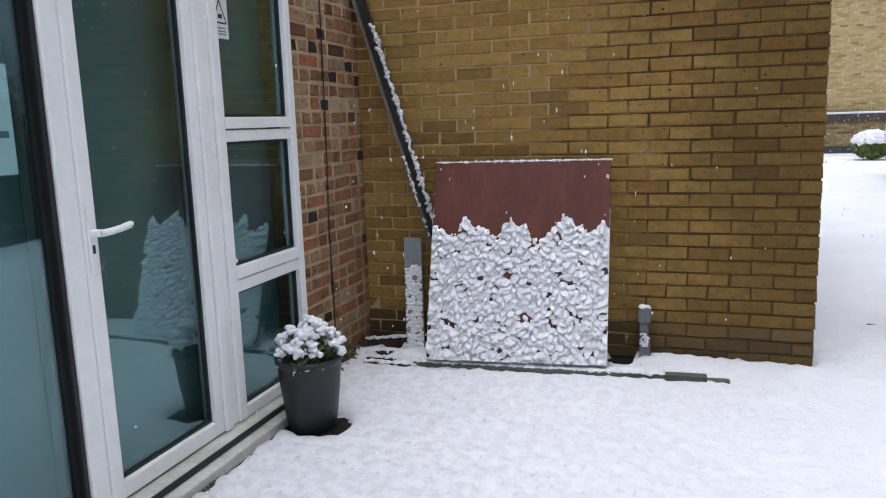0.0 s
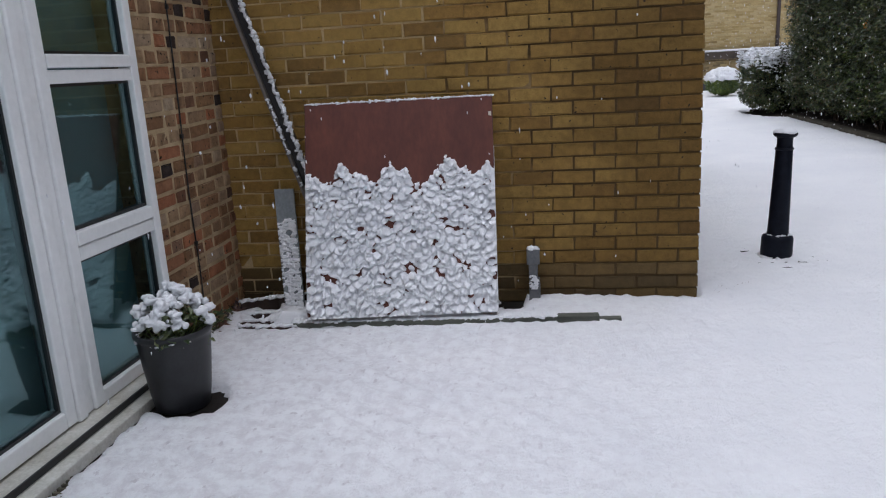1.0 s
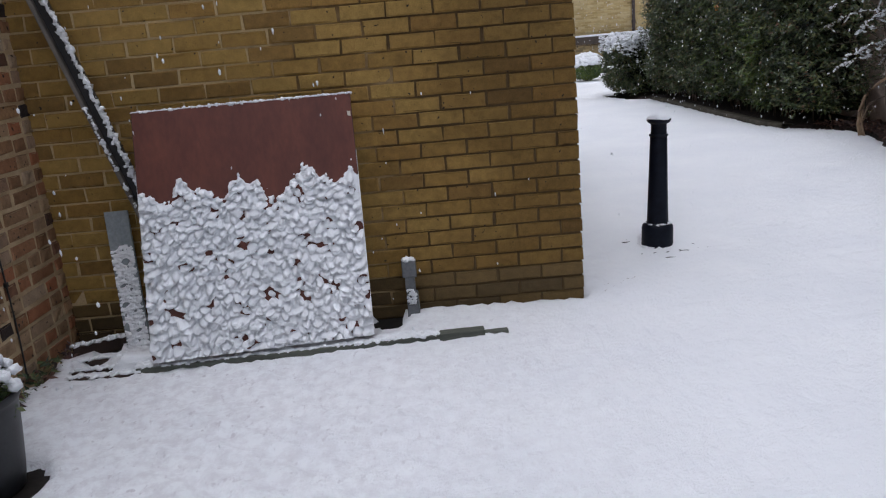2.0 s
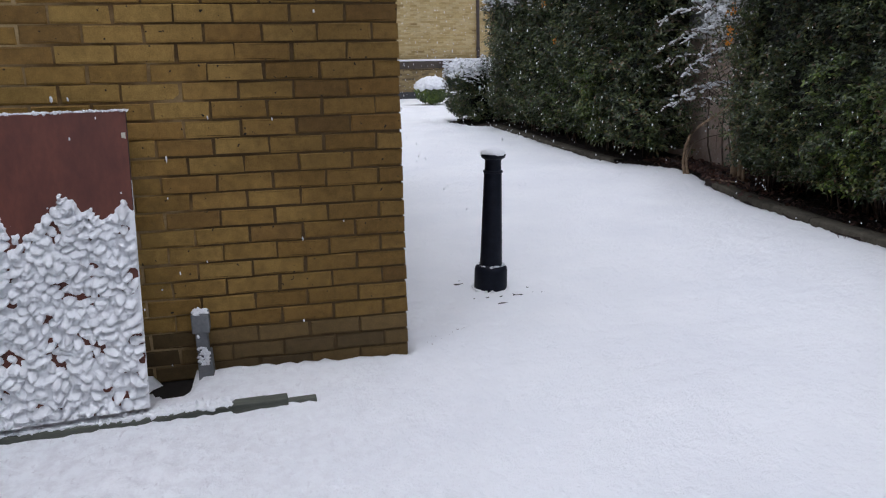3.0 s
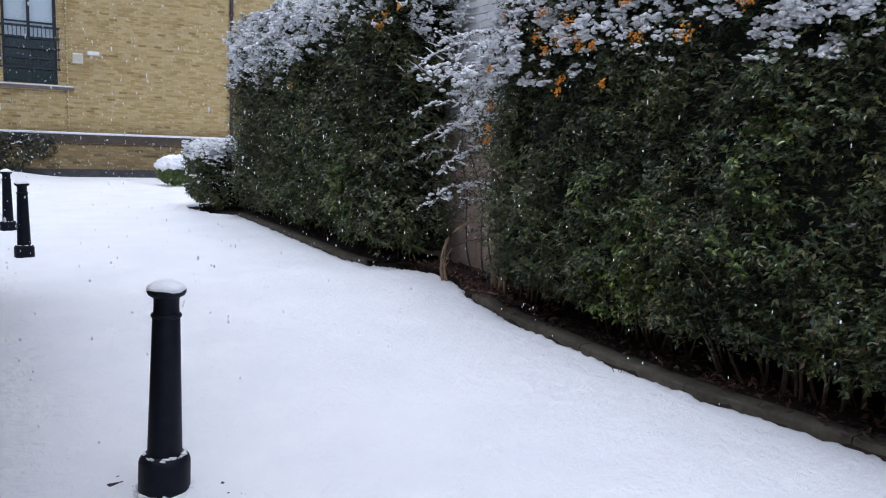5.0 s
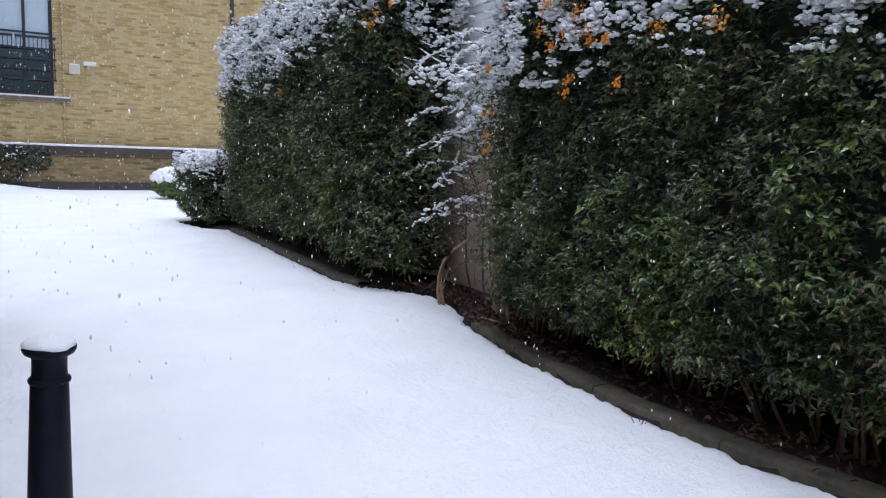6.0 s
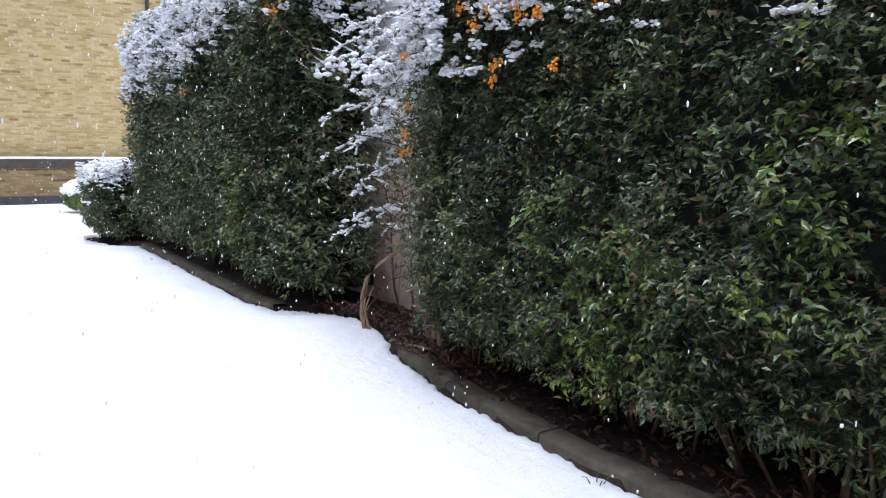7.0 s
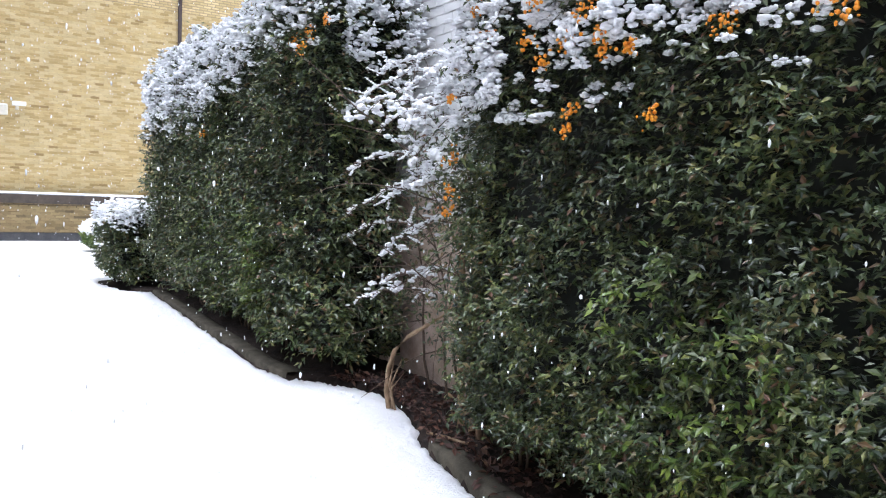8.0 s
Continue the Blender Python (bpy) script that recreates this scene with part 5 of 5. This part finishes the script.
bush = thing("bush", "small round bright green bush under a dome of snow", "bush")
m = 4500
d = hr.standard_normal((m, 3))
d /= np.linalg.norm(d, axis=1)[:, None]
p = d * np.array([0.46, 0.46, 0.33]) * (0.8 + 0.2 * hr.random((m, 1))) + np.array([5.10, 23.0, 0.38])
v, f = leaves(p[p[:, 2] > 0.02], d[p[:, 2] > 0.02], hr, 0.08)
tagged(raw("foliage", v, f, M_leafbright, bush, "bright green leaves", smooth=False), kind="stuff")
k = d[:, 2] > 0.22
c = (d[k] * np.array([0.46, 0.46, 0.34]) + np.array([5.10, 23.0, 0.41]))[:700]
v, f = lumps(c, hr.uniform(0.05, 0.09, len(c)), hr, ICO1)
raw("snow_dome", v, f, M_snow, bush, "dome of snow")
groups = [tube([(5.10, 23.0, -0.05), (5.1 + 0.2 * math.cos(a), 23 + 0.2 * math.sin(a), 0.4)], [0.02, 0.01], 5) for a in (0.3, 1.7, 2.9, 4.1, 5.3)]
raw("stems", *joined(groups), M_bark, bush)
settle(bush, (5.10, 23.0, 0.0))

# ---- the gap: white wall, twiggy shrub under snow, bent dry stem ----
WX = 5.62
wall_east = box("wall_east", (WX + 0.009, -3.0, -0.3), (WX + 0.3, 11.6, 4.2), M_whitewall)
box("stained_render", (WX - 0.012, 7.0, -0.1), (WX + 0.008, 10.6, 1.46), M_pinkwall, wall_east, "pinkish stained render")
tagged(box("wall_east_low", (WX + 0.009, 11.6, -0.3), (WX + 0.3, 15.2, 2.4), M_pinkwall), "stained rendered wall behind the tall hedge", "wall", kind="structure")
tagged(wall_east, "white painted brick wall behind the hedges, stained below", "wall", kind="structure")
WB = [brick_mesh("painted_brick_stretcher", 0.220, 0.0715, 0.06, 120 + i, M_whitebrick, 0.0022) for i in range(5)]

shrub = thing("shrub", "bare twiggy shrub weighed down with snow in the gap", "shrub")
tr = np.random.default_rng(303)
twigs, snowc, snows = [], [], []


def grow(a, d, ln, r, depth, load):
    pts, rad = [a], [r]
    n = 7
    for s in range(n):
        d = (d + Vector((tr.normal(0, 0.16), tr.normal(0, 0.16), tr.normal(-0.07, 0.10)))).normalized()
        a = a + d * ln / n
        if a.x > WX - 0.03:
            a.x = WX - 0.03
        pts.append(a)
        rad.append(r * (1 - 0.75 * (s + 1) / n))
        if depth > 0 and s > 0 and tr.random() < 0.75:
            side = Vector((tr.normal(-0.35, 0.5), tr.normal(0, 0.9), tr.normal(-0.05, 0.4))).normalized()
            grow(a.copy(), (d * 0.6 + side).normalized(), ln * tr.uniform(0.35, 0.6), r * 0.5, depth - 1, load)
        if depth <= 1 and tr.random() < load * fade(np.array(a.z), 0.5, 1.7):
            for _ in range(2):
                snowc.append((a.x + tr.normal(0, 0.012), a.y + tr.normal(0, 0.022), a.z + 0.012 + tr.normal(0, 0.006)))
                snows.append(tr.uniform(0.010, 0.023))
    twigs.append(tube(pts, rad, 5))


for y, z, ly, load in ((8.0, 2.3, 0.65, 0.25), (8.1, 2.38, 0.75, 0.25), (8.25, 2.35, 0.65, 0.2), (8.0, 2.1, 0.45, 0.3), (8.0, 1.8, 0.35, 0.3), (7.95, 1.65, 0.3, 0.3)):
    grow(Vector((5.42, y, z - 0.25)), Vector((-0.75, 0.55, 0.25)).normalized(), ly, 0.007, 2, load)
for k in range(12):
    y = tr.uniform(8.05, 9.2)
    grow(Vector((5.4, y, tr.uniform(0.9, 1.8))), Vector((-0.6, tr.normal(0.2, 0.5), -0.35)).normalized(), tr.uniform(0.3, 0.5), 0.005, 2, 0.06)
for k in range(7):
    y = tr.uniform(8.0, 9.2)
    grow(Vector((5.4, y, 0.0)), Vector((tr.normal(-0.08, 0.08), tr.normal(0, 0.1), 1)).normalized(), tr.uniform(1.6, 2.2), 0.011, 1, 0.03)


def bough(root, tip, r, heap):
    """A drooping bough with short side twigs, snow heaped along it."""
    a, b = Vector(root), Vector(tip)
    pts = []
    for k in range(11):
        t = k / 10
        q = a.lerp(b, t) + Vector((tr.normal(0, 0.01), tr.normal(0, 0.012), 0.10 * (b - a).length * math.sin(math.pi * t) + tr.normal(0, 0.008)))
        pts.append(q)
        for _ in range(3):
            d = Vector((tr.normal(-0.2, 0.6), tr.normal(0.1, 0.8), tr.normal(-0.15, 0.35))).normalized() * tr.uniform(0.05, 0.16)
            twigs.append(tube([q, q + d * 0.5 + Vector((0, 0, 0.01)), q + d], [0.003, 0.0025, 0.0015], 4))
            if tr.random() < 0.8 * heap ** 2:
                for u in (0.2, 0.36, 0.52, 0.68, 0.84, 1.0):
                    e = q + d * u
                    snowc.append((e.x, e.y, e.z + 0.010))
                    snows.append(tr.uniform(0.006, 0.012))
    twigs.append(tube(pts, [r * (1 - 0.07 * k) for k in range(11)], 5))
    for u in np.arange(0.3, 10.0, 0.09):
        if tr.random() < heap:
            q = pts[int(u)].lerp(pts[int(u) + 1], u % 1.0)
            snowc.append((q.x + tr.normal(0, 0.010), q.y + tr.normal(0, 0.010), q.z + 0.012 + tr.normal(0, 0.005)))
            snows.append(tr.uniform(0.008, 0.019))


BOUGHS = ((5.40, 8.15, 2.22, 5.05, 9.64, 2.06, 0.95), (5.42, 8.20, 2.30, 5.05, 9.00, 2.28, 0.95), (5.40, 8.05, 2.25, 5.02, 8.55, 2.12, 0.95), (5.35, 7.95, 2.15, 4.98, 8.35, 1.98, 0.95),
          (5.40, 8.30, 2.10, 5.05, 9.05, 1.86, 0.5), (5.35, 7.95, 2.00, 4.98, 8.45, 1.72, 0.95), (5.32, 7.90, 1.85, 4.98, 8.62, 1.44, 0.95), (5.32, 7.90, 1.70, 4.98, 8.30, 1.52, 0.90),
          (5.40, 8.60, 1.55, 5.05, 9.46, 1.31, 0.35), (5.38, 8.40, 1.35, 5.02, 8.87, 1.05, 0.6), (5.42, 8.90, 1.25, 5.05, 9.76, 1.06, 0.55), (5.40, 8.50, 0.98, 5.04, 9.10, 0.76, 0.55),
          (5.42, 9.00, 1.75, 5.08, 9.55, 1.62, 0.45), (5.40, 8.80, 0.80, 5.06, 9.45, 0.62, 0.35), (5.34, 7.95, 2.30, 4.96, 8.10, 2.18, 0.95))
for x0, y0, z0, x1, y1, z1, heap in BOUGHS:
    bough((x0 - 0.12, y0, z0), (x1 - 0.12, y1, z1), 0.008, heap)
v, f = joined(twigs)
tagged(raw("twig_mass", v, f, M_bark, shrub, "brown bare twigs"), kind="stuff")
v, f = lumps(np.array(snowc), np.array(snows), tr, ICO1, (1.3, 1.3, 0.85), 0.08)
tagged(raw("snow_clumps", v, f, M_snow, shrub, "fresh snow lying along the twigs"), kind="stuff")
m = 5200
p = np.stack([tr.uniform(5.0, 5.5, m), tr.uniform(7.9, 9.4, m), tr.uniform(0.45, 2.1, m)], 1)
keep = (W2(p, 4.0) > 0.15) | (p[:, 0] > 5.35)
keep &= tr.random(m) < 0.75
keep &= (np.abs(p[:, 1] - 8.75) > 0.28) | (p[:, 2] > 1.2)
v, f = leaves(p[keep], np.tile([-0.7, -0.4, 0.3], (keep.sum(), 1)), tr, 0.045)
tagged(raw("foliage", v, f, M_leaf, shrub, "sparse dark leaves", smooth=False), kind="stuff")
settle(shrub, (5.35, 8.6, 0.0))

stem = thing("bent_stem", "bent dry tan stem rising from the soil in the gap", "branch")
v, f = tube([(5.02, 8.87, 0.0), (5.0, 8.88, 0.12), (5.0, 8.86, 0.28), (5.0, 8.78, 0.42), (5.01, 8.62, 0.54), (5.04, 8.44, 0.64), (5.1, 8.3, 0.74), (5.2, 8.2, 0.95), (5.3, 8.1, 1.3)], [0.02, 0.018, 0.017, 0.016, 0.015, 0.014, 0.013, 0.011, 0.008], 9)
raw("trunk", v, f, M_tan, stem)
for k, (y0, y1, z1) in enumerate(((8.84, 8.72, 0.36), (8.80, 8.82, 0.34), (8.9, 8.66, 0.3))):
    v, f = tube([(5.03, y0, 0.0), (5.0, (y0 + y1) / 2 + 0.03, z1 * 0.5), (5.02, y1, z1)], [0.009, 0.008, 0.004], 6)
    raw("shoot", v, f, M_tan, stem)
settle(stem, (5.02, 8.87, 0.0))
trunk = thing("dead_shrub", "pinkish-brown bare woody shrub in the gap", "shrub")
for y, x, z, r in ((8.32, 5.22, 1.0, 0.035), (8.12, 5.15, 0.8, 0.022), (8.52, 5.35, 1.3, 0.03), (7.98, 5.1, 0.7, 0.016)):
    v, f = tube([(x, y - 0.08, -0.02), (x + 0.01, y - 0.04, z * 0.3), (x - 0.01, y, z * 0.65), (x + 0.03, y + 0.06, z)], [r * 1.3, r, r * 0.9, r * 0.7], 9)
    raw("limb", v, f, M_tan, trunk)
settle(trunk, (5.2, 8.2, 0.0))
fallen = thing("fallen_stick", "pale fallen stick lying on the soil", "stick")
v, f = tube([(4.90, 8.16, 0.045), (4.95, 8.02, 0.05), (4.97, 7.9, 0.055), (5.03, 7.82, 0.05)], [0.009, 0.011, 0.010, 0.006], 7)
raw("wood", v, f, M_tan, fallen)
twig = thing("twig", "small dark twig poking out of the snow", "twig")
groups = [tube([(4.490 + a, 5.815 + b, -0.01), (4.490 + a * 2.2, 5.815 + b * 2.0, 0.03), (4.490 + a * 3.4, 5.815 + b * 2.4, 0.035)], [0.003, 0.0025, 0.0015], 5) for a, b in ((0.012, 0.01), (-0.015, 0.012), (0.02, -0.014), (-0.004, -0.02))]
raw("sprigs", *joined(groups), M_bark, twig)

# ---- far building and its boundary wall ----
BY = 27.2
building = thing("building", "pale yellow brick building behind a low wall", "building")
HOLE = (1.30, 2.66, 2.62, 6.2)


def wall_with_hole(name, x0, x1, z0, z1, hole, y0, y1, mat, parent):
    a, b, c, d = hole
    bm = bmesh.new()
    for lo, hi in (((x0, z0), (a, z1)), ((b, z0), (x1, z1)), ((a, z0), (b, c)), ((a, d), (b, z1))):
        add_box(bm, (lo[0], y0, lo[1]), (hi[0], y1, hi[1]))
    return part(name, bm, mat, parent)


wall_with_hole("wall", -14, 22, -0.2, 9.5, HOLE, BY, BY + 8.0, M_farbrick, building)
box("roof", (-14.3, BY - 0.3, 9.5), (22.3, BY + 9, 9.8), M_coping, building)
win = box("window", (1.30, BY + 0.12, 2.62), (2.66, BY + 0.16, 2.68), M_darkgrey, building, "tall dark grey window with a balcony rail")
for x0, x1 in ((1.30, 1.37), (1.92, 2.0), (2.57, 2.66)):
    box("window_frame", (x0, BY + 0.11, 2.68), (x1, BY + 0.17, 6.2), M_darkgrey, win)
for z in (3.08, 4.3, 5.4):
    box("glazing_bar", (1.37, BY + 0.12, z), (2.57, BY + 0.16, z + 0.05), M_darkgrey, win)
for x0, x1 in ((1.37, 1.92), (2.0, 2.57)):
    g = box("glass", (x0, BY + 0.135, 2.68), (x1, BY + 0.14, 6.2), M_clearglass, win)
    g.visible_shadow = False
box("curtain", (1.3, BY + 0.175, 3.9), (2.66, BY + 0.19, 6.2), M_curtain, win, "pale curtain")
# Added backing that closes the hole; the room's darkness is put into its colour.
box("reveal", (1.2, BY + 0.32, 2.4), (2.8, BY + 0.36, 6.4), M_core, win)
box("window_sill", (0.6, BY - 0.10, 2.47), (3.07, BY + 0.1, 2.56), M_coping, win)
box("sill_snow", (0.62, BY - 0.10, 2.562), (3.05, BY - 0.01, 2.60), M_snow, win, "line of snow", 0.012)
balc = box("balcony_rail", (1.22, BY - 0.07, 4.16), (2.74, BY - 0.03, 4.22), M_darkgrey, building, "dark metal balcony railing")
for k in range(15):
    x = 1.24 + k * 0.1035
    box("baluster", (x, BY - 0.06, 3.0), (x + 0.02, BY - 0.04, 4.16), M_darkgrey, balc)
for z in (3.02, 3.3, 3.58, 3.86):
    box("crossbar", (1.22, BY - 0.065, z), (2.74, BY - 0.035, z + 0.05), M_darkgrey, balc)
for x, r in ((2.90, 0.03), (7.63, 0.055)):
    bm = bmesh.new()
    bmesh.ops.create_cone(bm, cap_ends=True, segments=14, radius1=r, radius2=r, depth=9.2, matrix=Matrix.Translation((x, BY - 0.06, 4.7)))
    if x > 5:
        for z in (1.6, 3.4, 5.2, 7.0, 8.6):
            bmesh.ops.create_cone(bm, cap_ends=True, segments=14, radius1=0.07, radius2=0.07, depth=0.1, matrix=Matrix.Translation((x, BY - 0.06, z)))
    part("rainwater_pipe", bm, M_brownpipe if x > 5 else M_farbrick, building, "brown rainwater pipe" if x > 5 else "thin buff pipe")


def far_courses(name, x0, x1, z0, z1, y, mat, parent, hole, seed):
    """Distant stretcher courses, each brick a shallow block of its own, joined."""
    r = np.random.default_rng(seed)
    rows = int((z1 - z0) / 0.075)
    c = []
    for k in range(rows):
        for x in np.arange(x0 + (0.1125 if k % 2 else 0.0), x1 - 0.22, 0.225):
            z = z0 + k * 0.075
            if x + 0.215 < hole[0] or x > hole[1] or z + 0.066 < hole[2] or z > hole[3]:
                c.append((x, z))
    c = np.array(c)
    m = len(c)
    cube = np.array([(0, 0, 0), (0.214, 0, 0), (0.214, 0, 0.0645), (0, 0, 0.0645), (0, 0.03, 0), (0.214, 0.03, 0), (0.214, 0.03, 0.0645), (0, 0.03, 0.0645)])
    v = cube[None] + np.stack([c[:, 0], np.full(m, y - 0.012), c[:, 1]], 1)[:, None, :] + r.normal(0, 0.0025, (m, 1, 3)) * np.array([1, 1.5, 0.8])
    f = np.array([[0, 1, 2, 3], [0, 4, 5, 1], [1, 5, 6, 2], [2, 6, 7, 3], [3, 7, 4, 0]])[None] + (np.arange(m) * 8)[:, None, None]
    return tagged(raw(name, v.reshape(-1, 3), f.reshape(-1, 4), mat, parent, smooth=False), kind="stuff")


far_courses("facing_brickwork", 0.8, 10.6, 1.2, 6.6, BY, M_farpieces, building, (1.28, 2.68, 2.45, 6.2), 71)
settle(building, (4.0, BY + 0.15, -0.2))
alarm = thing("junction_box", "small cream box fixed on the far brick wall", "box")
box("case", (3.05, BY - 0.10, 3.26), (3.33, BY - 0.001, 3.52), M_cream, alarm, "", 0.012)
box("snow_top", (3.06, BY - 0.10, 3.521), (3.32, BY - 0.01, 3.55), M_snow, alarm, "", 0.01)
settle(alarm, (3.19, BY, 3.26))
flood = thing("security_light", "small white floodlight on the far brick wall", "lamp")
box("body", (3.42, BY - 0.28, 3.52), (3.74, BY - 0.06, 3.62), M_upvc, flood, "", 0.012)
box("bracket", (3.5, BY - 0.12, 3.42), (3.58, BY - 0.001, 3.519), M_cream, flood, "", 0.01)
settle(flood, (3.55, BY, 3.42))

low = thing("boundary_wall", "low soiled brick wall with snow along its coping", "wall")
box("wall", (0.9, 26.66, 0.22), (22, 26.9, 0.979), M_lowbrick, low)
box("plinth", (0.9, 26.63, -0.1), (22, 26.92, 0.219), M_plinth, low, "dark engineering brick plinth")
box("coping", (0.85, 26.62, 0.98), (22, 26.94, 1.22), M_lowcap, low, "soot-dark brick coping course")
far_courses("facing_brickwork", 0.92, 9.0, 0.235, 0.97, 26.66, M_lowpieces, low, (-9, -9, -9, -9), 72)
lr = np.random.default_rng(404)
box("snow_coping", (0.86, 26.61, 1.2215), (22, 26.95, 1.285), M_snow, low, "line of snow", 0.02)
settle(low, (5, 26.8, -0.1))
# Dark leaves added in place of dark stains on the low wall's brick.
ivy = thing("ivy", "dark leaves standing in for stained brick with snow specks", "ivy")
m = 1300
p = np.stack([lr.uniform(0.3, 2.55, m), 26.58 - 0.12 * lr.random(m), lr.uniform(0.1, 1.2, m)], 1)
keep = p[:, 2] > 0.1 + 0.5 * fade(p[:, 0], 1.2, 2.6) + 0.18 * W2(p, 4)
v, f = leaves(p[keep], np.tile([0, -1.0, 0.2], (keep.sum(), 1)), lr, 0.09, 0.7)
tagged(raw("foliage", v, f, M_leafdark, ivy, "blackish leaves", smooth=False), kind="stuff")
snow_on(p[keep], np.tile([0, -1.0, 0.2], (keep.sum(), 1)), 0.03, lr, (0.025, 0.05), ivy)
settle(ivy, (1.4, 26.6, 0.0))

# bits of leaf and grit on the snow
dr = np.random.default_rng(606)
spots = np.array([(2.03, 5.24), (1.30, 4.68), (1.38, 4.74), (1.44, 4.76), (1.25, 4.62)])
p = np.concatenate([np.repeat(spots, 3, 0) + dr.normal(0, 0.018, (15, 2)), np.zeros((15, 1))], 1)
p[:, 2] = snow_height(p) + 0.004
v, f = leaves(p, np.tile([0.0, 0, 1.0], (15, 1)), dr, 0.011, 0.45, 0.7)
tagged(raw("leaf_crumbs", v, f, M_litter, smooth=False), "dark crumbs of leaf scattered on the snow", "leaves", kind="stuff")

# ---- flakes in the air ----
fr = np.random.default_rng(505)
m = 9500
p = np.stack([fr.uniform(-1.2, 6.5, m), fr.uniform(1.2, 16, m), fr.uniform(0.05, 4.5, m)], 1)
path_xy = np.array([[a[1][0], a[1][1]] for a in PATH])
far = np.min(np.hypot(p[:, None, 0] - path_xy[None, :, 0], p[:, None, 1] - path_xy[None, :, 1]), 1) > 1.5
p = p[far & (p[:, 0] < 4.6) & ((p[:, 1] < 4.4) | (p[:, 0] > 1.25))]
v, f = lumps(p, fr.uniform(0.0022, 0.0052, len(p)), fr, ICO1, (0.9, 0.9, 1.9), 0.15)
tagged(raw("falling_snow", v, f, M_snow), "scattered snowflakes falling through the air", "snow", kind="stuff")

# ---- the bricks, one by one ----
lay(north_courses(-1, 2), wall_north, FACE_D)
lay(north_courses(2, 25), wall_north, FACE)
lay(north_courses(25, 41), wall_north, FACE, single=False, joined_name="upper_brickwork", joined_mat=M_brick_joined)
pieces = []
for kind, y, z in side_courses(-1, 41):
    m = pose(CORNER_X, y, z, 0, 0, 90)
    mesh = STRETCH[int(rng.integers(7))]
    pieces.append(([tuple(m @ w.co) for w in mesh.vertices], [tuple(q.vertices) for q in mesh.polygons]))
v, f = joined(pieces)
tagged(raw("return_brickwork", v, f, M_brick_joined, wall_north, smooth=False), kind="stuff")
upper = []
for kind, y, z in pier_courses(0, 40):
    mesh = (OLD_S if kind == "s" else OLD_H)[int(rng.integers(5))]
    m = pose(PIER_X + rng.normal(0, 0.0016), y + rng.normal(0, 0.003), z + rng.normal(0, 0.002), rng.normal(0, 0.4), rng.normal(0, 0.6), 90 + rng.normal(0, 0.4))
    if z < 2.3:
        ob = new("brick", mesh)
        ob.parent = wall_west
        ob.matrix_basis = m
    else:
        upper.append(([tuple(m @ w.co) for w in mesh.vertices], [tuple(q.vertices) for q in mesh.polygons]))
v, f = joined(upper)
tagged(raw("upper_brickwork", v, f, M_oldbrick_joined, wall_west, smooth=False), kind="stuff")
for k in range(20, 46):
    y = 8.3 + (0.1125 if k % 2 else 0.0)
    while y < 10.4:
        ob = new("brick", WB[int(rng.integers(5))])
        ob.parent = wall_east
        ob.matrix_basis = pose(WX + rng.normal(0, 0.0015), y, k * 0.075 + 0.04, rng.normal(0, 0.2), rng.normal(0, 0.2), -90 + rng.normal(0, 0.2))
        y += 0.225
